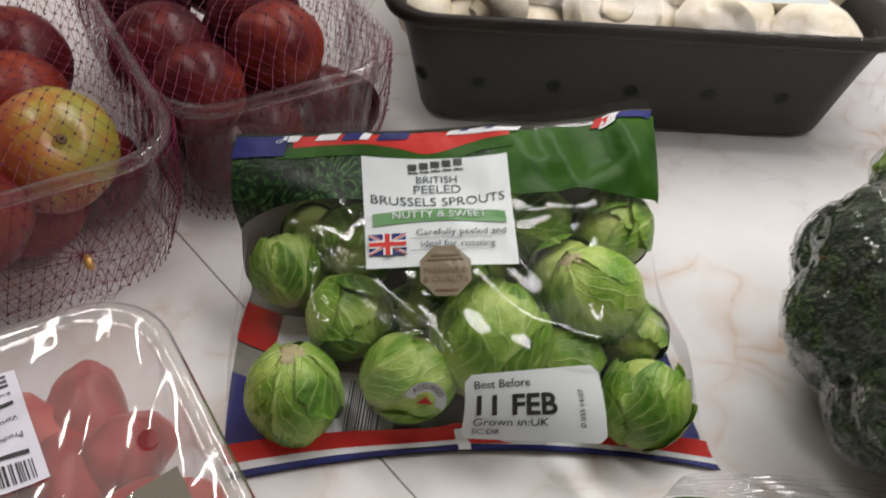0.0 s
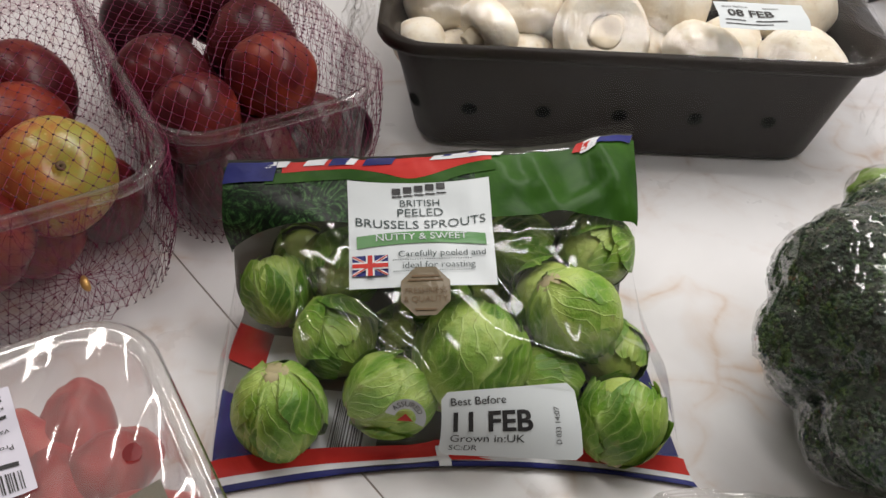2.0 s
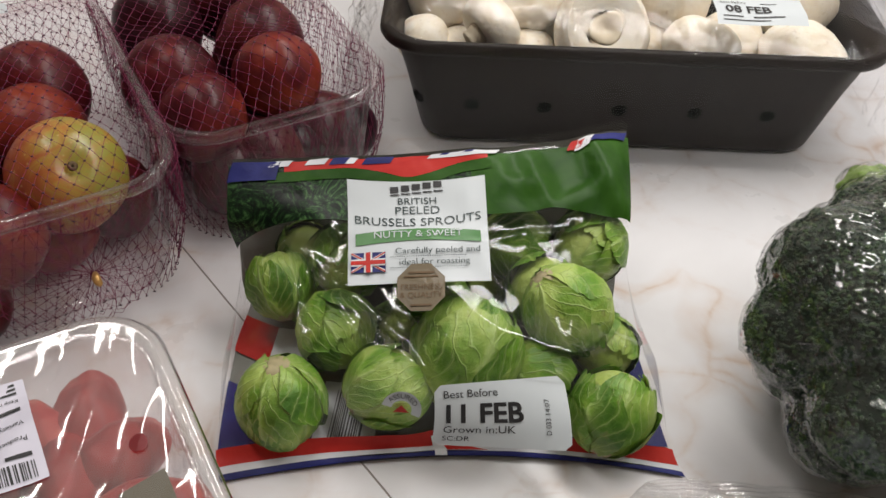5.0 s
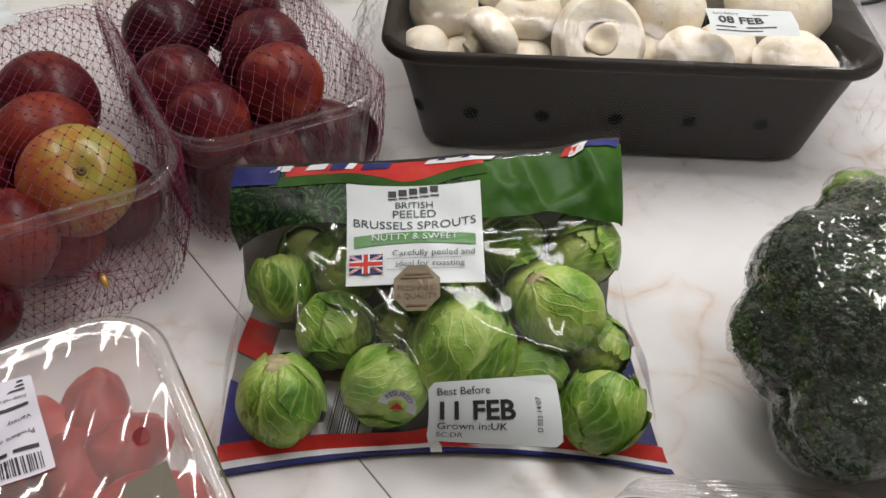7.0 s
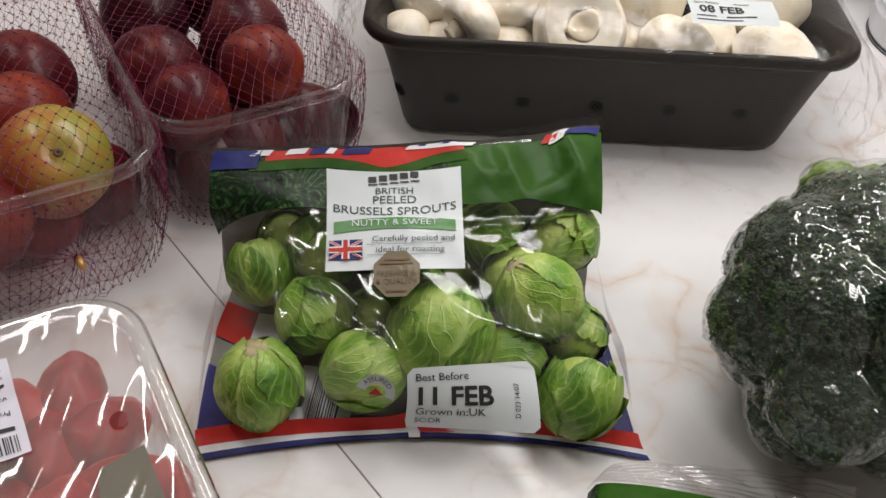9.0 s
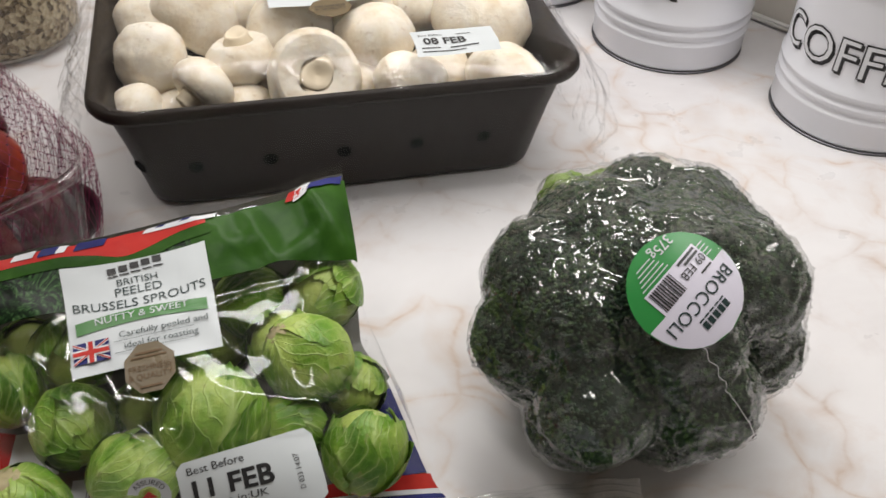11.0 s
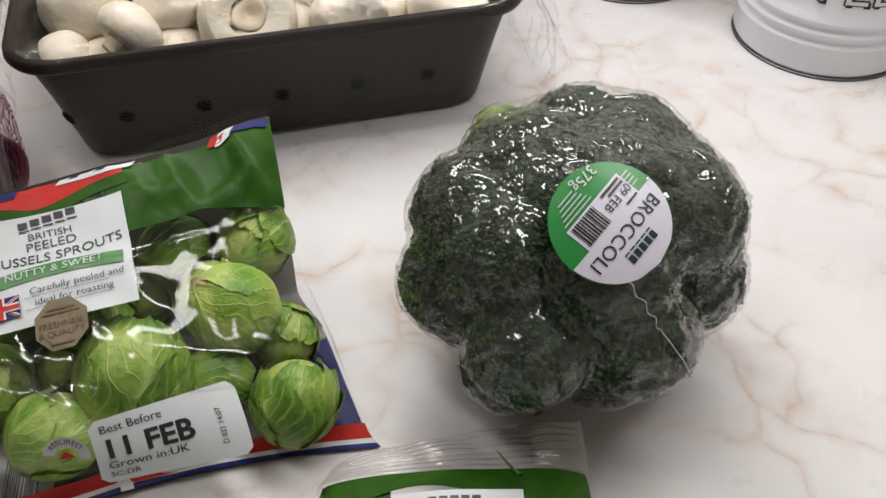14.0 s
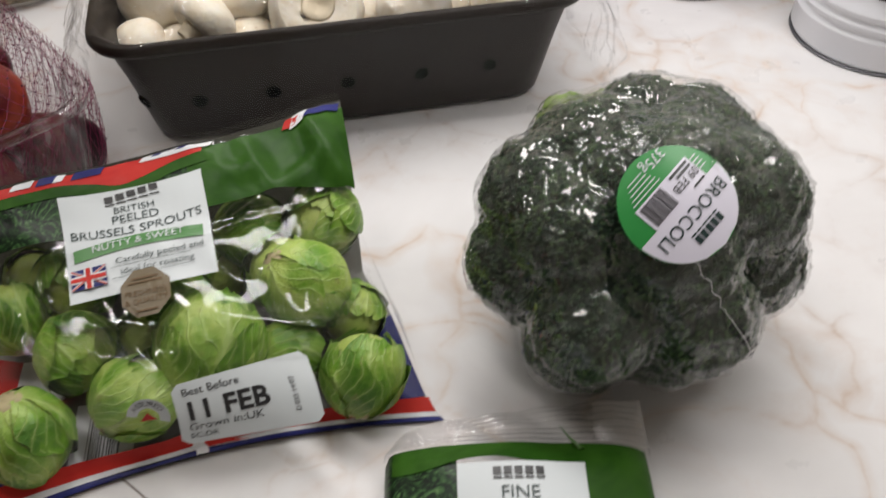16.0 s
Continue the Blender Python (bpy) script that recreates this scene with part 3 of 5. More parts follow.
def on_wrap(cx, cy, turn, off=0.0008):
    c0 = TI @ Vector((cx, cy, 0))
    rot = Matrix.Rotation(radians(turn), 3, "Z")

    def f(x, y):
        p = rot @ Vector((x, y, 0))
        X, Y = c0.x + p.x, c0.y + p.y
        return Vector((X, Y, wrap_top(X, Y) + off))
    return f


f = on_wrap(0.2035, 0.4125, 1)
lab = part("date_label", patch(f, -0.022, 0.022, -0.0125, 0.0085), "white", tray, "white date label")
f = on_wrap(0.2035, 0.4125, 1, 0.0011)
part("writing", letters("08 FEB", 0.0080, lambda x, y: f(x - 0.006, y - 0.0055), grow=0.0002), "black", lab, smooth=False)
part("writing", letters("Best Before", 0.0027, lambda x, y: f(x - 0.019, y + 0.0022), "LEFT"), "black", lab, smooth=False)
part("small_print", bars([(0.001, 0.009, 0.0026, 0.0031), (-0.019, -0.009, -0.0080, -0.0075), (-0.004, 0.011, -0.0083, -0.0076), (-0.019, 0.004, -0.0102, -0.0097)], f), "black", lab, smooth=False)
f = on_wrap(0.142, 0.470, 1)
lab = part("front_label", patch(f, -0.034, 0.034, -0.012, 0.022), "white", tray, "white printed label")
f2 = on_wrap(0.142, 0.452, 1, 0.0014)
part("badge", sheet(lambda u, v: f2(0.0118 * v * math.cos(2 * math.pi * u), 0.0118 * v * math.sin(2 * math.pi * u)), 8, 3, True), "badge", tray, "gold eight-sided quality badge")
f3 = on_wrap(0.142, 0.452, 1, 0.0018)
part("badge_writing", letters("FRESHNESS\n& QUALITY", 0.0034, f3), "black", tray, smooth=False)


# ---- fruit punnets in nets ----
def round_fruit(name, label, cat, at, r, mat, seed, squash=0.94, cleft=0.0, tilt=0, turn=0, group=""):
    ob = thing(name, label, cat, Matrix.Translation(at) @ pose(0, 0, 0, tilt, 0, turn), group)

    def f(u, v):
        th, ph = math.pi * v, 2 * math.pi * u
        k = r * (1 - 0.16 * math.exp(-((th) / 0.28) ** 2) - 0.10 * math.exp(-((math.pi - th) / 0.22) ** 2))
        k *= 1 - cleft * math.exp(-(((ph - math.pi) / 0.22) ** 2)) * math.sin(th)
        p = Vector((math.sin(th) * math.cos(ph), math.sin(th) * math.sin(ph), squash * math.cos(th)))
        return p * k * (1 + 0.03 * wob(p, 1.6, seed))
    part("skin", sheet(f, 40, 24, True), mat, ob)
    if name == "plum":
        part("stem_scar", revolve([(0.0, 0.79 * r), (0.05 * r, 0.80 * r), (0.08 * r, 0.81 * r), (0.10 * r, 0.80 * r)], 10), "stalk", ob, "small dry stem scar")
    return ob


def punnet(center, turn, label, fruits, knot):
    m = pose(center[0], center[1], 0, 0, 0, turn)
    ob = thing("fruit_punnet", label, "fruit punnet", m, "netted fruit punnets")
    HX, HY, Z = 0.0535, 0.086, 0.068
    part("tub", loft([(HX - 0.016, HY - 0.016, 0.018, 0.003, 0), (HX - 0.0125, HY - 0.0125, 0.02, 0.001, 0), (HX - 0.0105, HY - 0.0105, 0.021, 0.004, 1), (HX - 0.007, HY - 0.007, 0.023, 0.03, 1), (HX - 0.004, HY - 0.004, 0.024, 0.058, 1),
                      (HX - 0.003, HY - 0.003, 0.025, 0.064, 0)], 360, 0.006, 45), "punnet", ob, "clear ribbed plastic tub")
    part("rim", loft([(HX - 0.004, HY - 0.004, 0.024, 0.0625, 0), (HX, HY, 0.026, 0.063, 0), (HX + 0.0006, HY + 0.0006, 0.026, 0.0665, 0), (HX - 0.0005, HY - 0.0005, 0.026, 0.0685, 0), (HX - 0.003, HY - 0.003, 0.025, 0.068, 0), (HX - 0.0045, HY - 0.0045, 0.024, 0.064, 0)], 96), "punnet", ob)
    inv = m.inverted()
    local = [(inv @ Vector(p[:3]), p[3]) for p in fruits]

    def top(x, y):
        z = Z + 0.0015
        for c, r in local:
            d2 = (x - c.x) ** 2 + (y - c.y) ** 2
            if d2 < r * r:
                z = max(z, c.z + math.sqrt(r * r - d2) * 0.96 + 0.001)
            z = max(z, Z + (c.z + r - Z) * math.exp(-d2 / (r * r * 1.3)) * 0.9)
        return z

    def inside(x, y):
        return max(abs(x) / HX, abs(y) / HY) <= 1.0 and not (abs(x) > HX - 0.02 and abs(y) > HY - 0.02 and (abs(x) - HX + 0.02) ** 2 + (abs(y) - HY + 0.02) ** 2 > 0.00045)
    lines, step = [], 0.0060

    def sway(x, y):
        X, Y = x + 0.0022 * wob((x, y, 0.3), 60), y + 0.0022 * wob((x, y, 5.1), 60)
        return (X, Y, top(X, Y))
    bm = bmesh.new()
    for i in range(-30, 31):
        for j in range(-30, 31):
            x, y = (i + j) / 2 * step, (j - i) * step / 1.1
            if inside(x, y):
                c = Vector(sway(x, y))
                q = [bm.verts.new(c + Vector(o) * 0.00052) for o in ((1.5, 0, 0), (0, 1.5, 0), (-1.5, 0, 0), (0, -1.5, 0), (0, 0, 1), (0, 0, -1))]
                for a in range(4):
                    bm.faces.new((q[a], q[(a + 1) % 4], q[4])), bm.faces.new((q[(a + 1) % 4], q[a], q[5]))
    for row in range(1, 10):
        for i in range(116):
            k = row / 9
            p = ring(HX + 0.0014 - 0.008 * k, HY + 0.0014 - 0.008 * k, 0.026, (i + row / 2) / 116)
            out = p.normalized()
            c = p + out * (0.004 * math.sin(math.pi * k) * (1 + wob((i * 0.7, k * 2, 0), 1))) + Vector((0, 0, 0.0685 - 0.0665 * k))
            along = Vector((-out.y, out.x, 0.5 if i % 2 else -0.4)) * 0.0011
            q = [bm.verts.new(c + o) for o in (along, out * 0.0003 + Vector((0, 0, 0.00045)), -along, out * 0.0003 - Vector((0, 0, 0.00045)), out * 0.0006)]
            for a in range(4):
                bm.faces.new((q[a], q[(a + 1) % 4], q[4]))
    part("net_knot", bm, "knot", ob, "tiny dark knots of the net")
    for sgn in (1, -1):
        for i in range(-30, 31):
            run = []
            for j in range(-60, 61):
                y = j * 0.0022
                x = i * step + sgn * y * 0.55
                if inside(x, y):
                    run.append(sway(x, y))
                elif len(run) > 1:
                    lines.append(run)
                    run = []
                else:
                    run = []
            if len(run) > 1:
                lines.append(run)
    for z in (0.0688, 0.0635):
        lines.append([tuple(ring(HX + 0.0016, HY + 0.0016, 0.026, q / 120) + Vector((0, 0, z + 0.0004 * math.sin(q * 2.1)))) for q in range(121)])
    count = 116
    for sgn in (1, -1):
        for i in range(count):
            run = []
            for j in range(15):
                k = j / 14
                p = ring(HX + 0.0012 - 0.008 * k, HY + 0.0012 - 0.008 * k, 0.026, (i + sgn * k * 4.5 + 0.2 * wob((i, k * 3, 0), 1)) / count)
                bulge = 0.004 * math.sin(math.pi * k) * (1 + wob((i * 0.7, k * 2, sgn), 1))
                p += p.normalized() * bulge
                run.append((p.x, p.y, 0.0685 - 0.0665 * k))
            lines.append(run)
    kx, kz = knot
    for i in range(46):
        a = 2 * math.pi * i / 46
        ex, ez = 0.036 * math.cos(a), 0.034 + 0.034 * math.sin(a)
        run = []
        for j in range(9):
            k = j / 8
            w = 0.0035 * math.sin(k * 9 + i * 2.1) * k
            run.append((kx + (ex - kx) * k + w, -HY + 0.006 - 0.010 * (1 - k) ** 0.6 - 0.006 * k * (1 - k) - 0.004 * k, max(0.002, kz + (ez - kz) * k + w)))
        lines.append(run)
    for k in (0.3, 0.5, 0.7, 0.88):
        lines.append([(kx + (0.036 * math.cos(a) - kx) * k, -HY - 0.0005 - 0.006 * (1 - k), max(0.002, kz + (0.034 + 0.034 * math.sin(a) - kz) * k + 0.002 * math.sin(a * 23))) for a in [2 * math.pi * q / 92 for q in range(93)]])
    threads("net", lines, 0.00011, "net", ob)
    bm = bmesh.new()
    bmesh.ops.create_icosphere(bm, subdivisions=2, radius=0.0028)
    for v in bm.verts:
        v.co = Vector((kx, -HY - 0.008, kz)) + Vector((v.co.x * 0.7, v.co.y * 1.3, v.co.z)) * (1 + 0.3 * wob(v.co, 500))
    part("net_clip", bm, "clip", ob, "small brass net clip")
    return ob


P1 = [(-0.107, 0.412, 0.046, 0.0245), (-0.076, 0.446, 0.047, 0.0255), (-0.049, 0.405, 0.046, 0.0242), (-0.078, 0.351, 0.053, 0.0235), (-0.026, 0.356, 0.058, 0.0220), (-0.054, 0.326, 0.052, 0.0210),
      (-0.030, 0.335, 0.026, 0.022), (-0.010, 0.362, 0.024, 0.022), (-0.066, 0.345, 0.0245, 0.022), (-0.04, 0.378, 0.0235, 0.022), (-0.088, 0.385, 0.024, 0.022), (-0.06, 0.42, 0.0235, 0.022), (-0.115, 0.437, 0.024, 0.02), (-0.045, 0.322, 0.0225, 0.0195), (-0.020, 0.346, 0.0225, 0.0195), (0.002, 0.366, 0.0225, 0.018)]
P2 = [(-0.145, 0.343, 0.044, 0.0265), (-0.131, 0.311, 0.044, 0.0250), (-0.157, 0.280, 0.040, 0.0240), (-0.122, 0.248, 0.039, 0.0230), (-0.100, 0.279, 0.050, 0.0252),
      (-0.112, 0.274, 0.0225, 0.0205), (-0.094, 0.300, 0.0225, 0.0205), (-0.135, 0.300, 0.024, 0.020), (-0.165, 0.34, 0.024, 0.022), (-0.128, 0.225, 0.0215, 0.0185)]
punnet((-0.058, 0.382), 34.8, "clear plastic punnet of dark plums in a purple net", P1, (0.004, 0.026))
punnet((-0.1336, 0.308), 34.8, "clear plastic punnet of plums and an apple in purple net", P2, (0.008, 0.034))
def crumple(at, sx, sy, turn):
    m = Matrix.Translation(at) @ pose(0, 0, 0, 25, 10, turn)
    return sheet(lambda u, v: m @ Vector(((u - 0.5) * sx, (v - 0.5) * sy, 0.0035 * wob((u * 3, v * 3, turn), 1.0))), 10, 8)


part("net_tag", crumple(Vector((0.004, 0.105, 0.072)), 0.010, 0.032, -70), "orange", bpy.data.objects["fruit_punnet"], "orange paper tag on the net")
part("net_tag", crumple(Vector((-0.004, 0.083, 0.074)), 0.030, 0.020, 20), "white", bpy.data.objects["fruit_punnet.001"], "crumpled white tag on the net")
for k, (x, y, z, r) in enumerate(P1):
    round_fruit("plum", "shiny dark red plum in a netted punnet", "plum", Vector((x, y, z)), r, "plum_red" if k in (3, 4, 5) else "plum", k, 0.95, 0.05, 60 + 30 * (k % 4), 50 * k, "plums in the punnets")
for k, (x, y, z, r) in enumerate(P2):
    if k == 4:
        ap = round_fruit("apple", "red and yellow apple with a dry eye in a netted punnet", "apple", Vector((x, y, z)), r, "apple", 3, 0.9, 0, 46, 44)
        part("eye", revolve([(0.0, 0.0215), (0.0012, 0.0218), (0.0022, 0.0225), (0.0016, 0.0232), (0.0005, 0.0226)], 10), "stalk", ap, "dry brown apple eye")
    else:
        round_fruit("plum", "shiny red plum in a netted punnet", "plum", Vector((x, y, z)), r, "plum_red", k + 20, 0.95, 0.06, 60 + 25 * (k % 4), 50 * k, "plums in the punnets")


# ---- strawberry pack ----
SP = pose(-0.042, 0.103, 0, 0, 0, -54.5)
pack = thing("strawberry_pack", "clear plastic tray of strawberries with a hazy film lid", "fruit pack", SP)
SX, SY, SZ = 0.092, 0.064, 0.050
part("tub", loft([(SX - 0.018, SY - 0.018, 0.014, 0.003, 0), (SX - 0.014, SY - 0.014, 0.018, 0.001, 0), (SX - 0.012, SY - 0.012, 0.02, 0.004, 1), (SX - 0.008, SY - 0.008, 0.022, 0.03, 1), (SX - 0.006, SY - 0.006, 0.022, 0.046, 1)], 240, 0.003, 36), "punnet", pack)
part("rim", loft([(SX - 0.007, SY - 0.007, 0.022, 0.045, 0), (SX - 0.001, SY - 0.001, 0.026, 0.0455, 0), (SX, SY, 0.026, 0.048, 0), (SX - 0.002, SY - 0.002, 0.025, 0.0505, 0), (SX - 0.006, SY - 0.006, 0.023, 0.0502, 0), (SX - 0.008, SY - 0.008, 0.021, 0.047, 0)], 96), "lid", pack, "glossy clear rolled rim")


def lid_z(x, y):
    d = max(0.0, min(1, (1 - abs(x) / SX) * 6, (1 - abs(y) / SY) * 5))
    return 0.0512 - 0.0035 * d ** 0.6 + 0.0016 * (0.5 - abs(math.sin((x * 0.55 + y * 0.83) * 165 + 1.4 * wob((x, y, 2), 18)))) * d + 0.0008 * wob((x, y, 0), 40) * d


part("lid_film", sheet(lambda u, v: (lambda p: Vector((p.x, p.y, lid_z(p.x, p.y))))(ring((SX - 0.004) * v + 0.0002, (SY - 0.004) * v + 0.0002, 0.023 * v + 0.0001, u)), 120, 30, True), "lid", pack, "hazy clear sealed film lid")
SI = SP.inverted()


def on_lid(cx, cy, turn, off):
    c0 = SI @ Vector((cx, cy, 0))
    rot = Matrix.Rotation(radians(turn), 3, "Z")

    def g(x, y):
        p = rot @ Vector((x, y, 0))
        X, Y = c0.x + p.x, c0.y + p.y
        return Vector((X, Y, lid_z(X, Y) + off))
    return g


g = on_lid(-0.0835, 0.1375, -90, 0.0007)
g0 = on_lid(-0.023, 0.152, 0, 0.0008)
part("film_hole", sheet(lambda u, v: g0(0.0036 * v * math.cos(2 * math.pi * u), 0.0030 * v * math.sin(2 * math.pi * u)), 20, 2, True), "vent", pack, "red fruit showing through a round vent")
lab = part("product_label", patch(g, -0.030, 0.030, -0.022, 0.022), "lilac", pack, "pale printed label")
g = on_lid(-0.0835, 0.1375, -90, 0.001)
part("writing", letters("Produce of", 0.0028, lambda x, y: g(x - 0.027, y + 0.0035), "LEFT"), "black", lab, smooth=False)
part("writing", letters("Variety", 0.0028, lambda x, y: g(x - 0.027, y - 0.0035), "LEFT"), "black", lab, smooth=False)
part("writing", letters("Keep refrigerated", 0.0021, lambda x, y: g(x - 0.027, y - 0.0140), "LEFT"), "black", lab, smooth=False)
rnd = random.Random(4)
code, x = [], -0.027
while x < 0.012:
    w = rnd.choice((0.0003, 0.0005, 0.0008))
    code.append((x, x + w, 0.0135, 0.0205))
    x += w + rnd.choice((0.0003, 0.0005, 0.0008))
part("barcode", bars(code + [(-0.027, -0.019, 0.0100, 0.0116), (-0.017, -0.003, 0.0100, 0.0116), (-0.027, -0.012, -0.0100, -0.0085), (-0.027, 0.004, -0.0172, -0.0162), (-0.027, 0.006, -0.0190, -0.0180), (-0.027, 0.002, -0.0208, -0.0198)], g, 2), "black", lab, smooth=False)


def strawberry(at, r, tilt, turn, seed):
    ob = thing("strawberry", "ripe red strawberry in the clear tray", "strawberry", Matrix.Translation(at) @ pose(0, 0, 0, tilt, 0, turn), "strawberries in the pack")

    def f(u, v):
        th, ph = math.pi * v, 2 * math.pi * u
        w = math.sin(th) ** 0.8 * (1 - 0.35 * v)
        p = Vector((w * math.cos(ph), w * math.sin(ph), 1.25 * math.cos(th)))
        return p * r * (1 + 0.10 * wob(p, 2, seed) + 0.04 * wob(p, 9, seed))
    part("flesh", sheet(f, 32, 24, True), "straw", ob)
    return ob


for k, (x, y, z, r, tl, tn) in enumerate(((-0.048, 0.165, 0.024, 0.016, 95, 20), (-0.030, 0.150, 0.026, 0.0155, 70, -20), (-0.062, 0.152, 0.024, 0.017, 100, 60), (-0.045, 0.138, 0.027, 0.016, 80, 15), (-0.013, 0.128, 0.025, 0.017, 90, 100),
                                           (-0.03, 0.118, 0.024, 0.017, 90, -50), (-0.075, 0.13, 0.024, 0.018, 90, 40), (-0.055, 0.11, 0.024, 0.018, 90, 140), (-0.03, 0.09, 0.024, 0.018, 90, 0), (-0.002, 0.10, 0.024, 0.017, 80, 30), (-0.07, 0.09, 0.024, 0.018, 90, 0))):
    strawberry(Vector((x - 0.006, y + 0.010, z)), r, tl, tn, k)
bm = sheet(lambda u, v: Vector((-0.020 + 0.062 * u, 0.049 - (0.016 + 0.012 * u) * v, 0.0425 - 0.004 * v + 0.0015 * math.sin(u * 5))), 16, 8)
part("dark_liner", bm, "olive", pack, "dark olive liner folded inside the tray")


# ---- bag of sprouts ----
# rows from the bottom seam to the top seal: left x y z, right x y z, middle dy, middle z
ROW = ((-0.008, 0.169, 0.001, 0.166, 0.193, 0.001, 0.0105, 0.002), (-0.012, 0.180, 0.004, 0.161, 0.202, 0.004, 0.0055, 0.008), (-0.016, 0.203, 0.006, 0.156, 0.224, 0.010, -0.016, 0.043),
       (-0.020, 0.235, 0.010, 0.149, 0.256, 0.012, -0.024, 0.051), (-0.020, 0.256, 0.030, 0.141, 0.273, 0.035, -0.018, 0.057), (-0.023, 0.258, 0.052, 0.140, 0.283, 0.052, -0.003, 0.060), (-0.026, 0.277, 0.066, 0.138, 0.318, 0.068, -0.007, 0.068))


def spline(k, v):
    n = len(ROW) - 1
    i = min(int(v * n), n - 1)
    t = v * n - i
    p = [ROW[min(max(i + q, 0), n)][k] for q in (-1, 0, 1, 2)]
    return 0.5 * (2 * p[1] + (p[2] - p[0]) * t + (2 * p[0] - 5 * p[1] + 4 * p[2] - p[3]) * t * t + (3 * p[1] - p[0] - 3 * p[2] + p[3]) * t ** 3)


FOLDS = ((0.10, 0.70, 0.50, 0.22, 0.0032), (0.16, 0.60, 0.20, 0.42, 0.0026), (0.06, 0.58, 0.30, 0.48, 0.0016), (0.62, 0.44, 0.96, 0.30, 0.0018), (0.86, 0.66, 0.80, 0.42, 0.0035), (0.80, 0.42, 0.97, 0.36, 0.002), (0.30, 0.52, 0.52, 0.25, 0.003), (0.62, 0.70, 0.82, 0.74, 0.002), (0.74, 0.97, 0.80, 0.82, 0.0030), (0.80, 0.82, 0.97, 0.90, 0.0030), (0.66, 0.90, 0.78, 0.88, 0.0022), (0.90, 0.99, 0.95, 0.85, 0.0050), (0.95, 0.99, 0.99, 0.80, 0.0040))


def bag(u, v):
    w = [spline(k, v) for k in range(8)]
    e = max(0.0, math.sin(math.pi * u)) ** (0.55 - 0.27 * min(1, max(0, 1 - abs(v - 0.38) / 0.3)))
    b = max(0.0, math.sin(math.pi * u)) ** 0.9
    x = w[0] + (w[3] - w[0]) * u
    y = w[1] + (w[4] - w[1]) * u + w[6] * b
    zl = w[2] + (w[5] - w[2]) * u
    z = zl + (w[7] - zl) * e
    amp = 0.0013 * min(1, v * 4) * (0.3 + 0.7 * e)
    z += amp * (noise.noise(Vector((u * 5 + v * 3, v * 5 - u * 3, 1.7))) + 0.5 * noise.noise(Vector((u * 14, v * 9 + u * 6, 4.2))))
    taut = min(1, v * 5) * e * (1 if v < 0.72 else 0.4 if u < 0.58 else 0.8)
    p1, p2 = u * 2.2 + v * 2.6, v * 3.4 - u * 2.4
    z -= 0.0042 * taut * abs(noise.noise(Vector((p1, p2 * 0.7, 8.3)))) + 0.0022 * taut * abs(noise.noise(Vector((p1 * 2.3, p2 * 1.6, 2.9)))) - 0.0014 * taut
    for u0, v0, u1, v1, h in FOLDS:
        dx, dy = u1 - u0, v1 - v0
        k = min(1, max(0, ((u - u0) * dx + (v - v0) * dy) / (dx * dx + dy * dy)))
        d = math.hypot(u - u0 - dx * k, v - v0 - dy * k)
        z += h * math.exp(-(d / 0.026) ** 2) * (0.35 + 0.65 * math.sin(math.pi * k))
    return Vector((x, y, z))


def bag_at(u, v, off):
    p = bag(u, v)
    a, b = bag(min(u + 0.01, 1), v) - bag(max(u - 0.01, 0), v), bag(u, min(v + 0.01, 1)) - bag(u, max(v - 0.01, 0))
    return p + a.cross(b).normalized() * off


bagob = thing("sprout_bag", "clear plastic bag of peeled green sprouts with printed header", "vegetable bag")
front = part("front_film", sheet(bag, 260, 220), "bagfilm", bagob, "clear crinkled front film")
from mathutils.bvhtree import BVHTree
fine = sheet(bag, 150, 130)
BAG = BVHTree.FromBMesh(fine)
fine.free()
VIEW = Vector((-0.05, 0.66, -0.75)).normalized()


def draped(corners, off):
    """Puts x, y (0 to 1 over the four corners: top left, top right, bottom right, bottom left) onto the bag's film."""
    tl, tr, br, bl = [Vector(c) for c in corners]

    def f(x, y):
        p = (bl * (1 - x) + br * x) * (1 - y) + (tl * (1 - x) + tr * x) * y
        hit = BAG.ray_cast(p - VIEW * 0.1, VIEW)[0]
        return (hit if hit else p) - VIEW * off
    return f


# back film lying on the worktop, with the printed side panels; its grey includes painted shade
part("back_film", sheet(lambda u, v: (lambda p: Vector((p.x, p.y + 0.004 * v, max(0.0008, 0.0012 + (bag(u, v).z - 0.002) * max(0, v * 1.15 - 0.15) ** 6))))(bag(u, v)), 40, 40), "inner", bagob, "printed back film, greyed for the shade between the sprouts")
for mat, u0, u1, v0, v1 in (("blue", 0.0, 0.16, 0.17, 0.40), ("red", 0.0, 0.16, 0.48, 0.62), ("blue", 0.84, 1.0, 0.2, 0.47), ("red", 0.86, 1.0, 0.5, 0.64), ("blue", 0.16, 0.84, 0.17, 0.27), ("inner", 0.16, 0.84, 0.27, 0.62)):
    part("back_print", sheet(lambda u, v: (lambda p: Vector((p.x, p.y, 0.0022)))(bag(u0 + (u1 - u0) * u, v0 + (v1 - v0) * v)), 10, 8), mat, bagob)


def strip(name, mat, f, n=60, m=6, label=""):
    return part(name, sheet(f, n, m), mat, bagob, label)


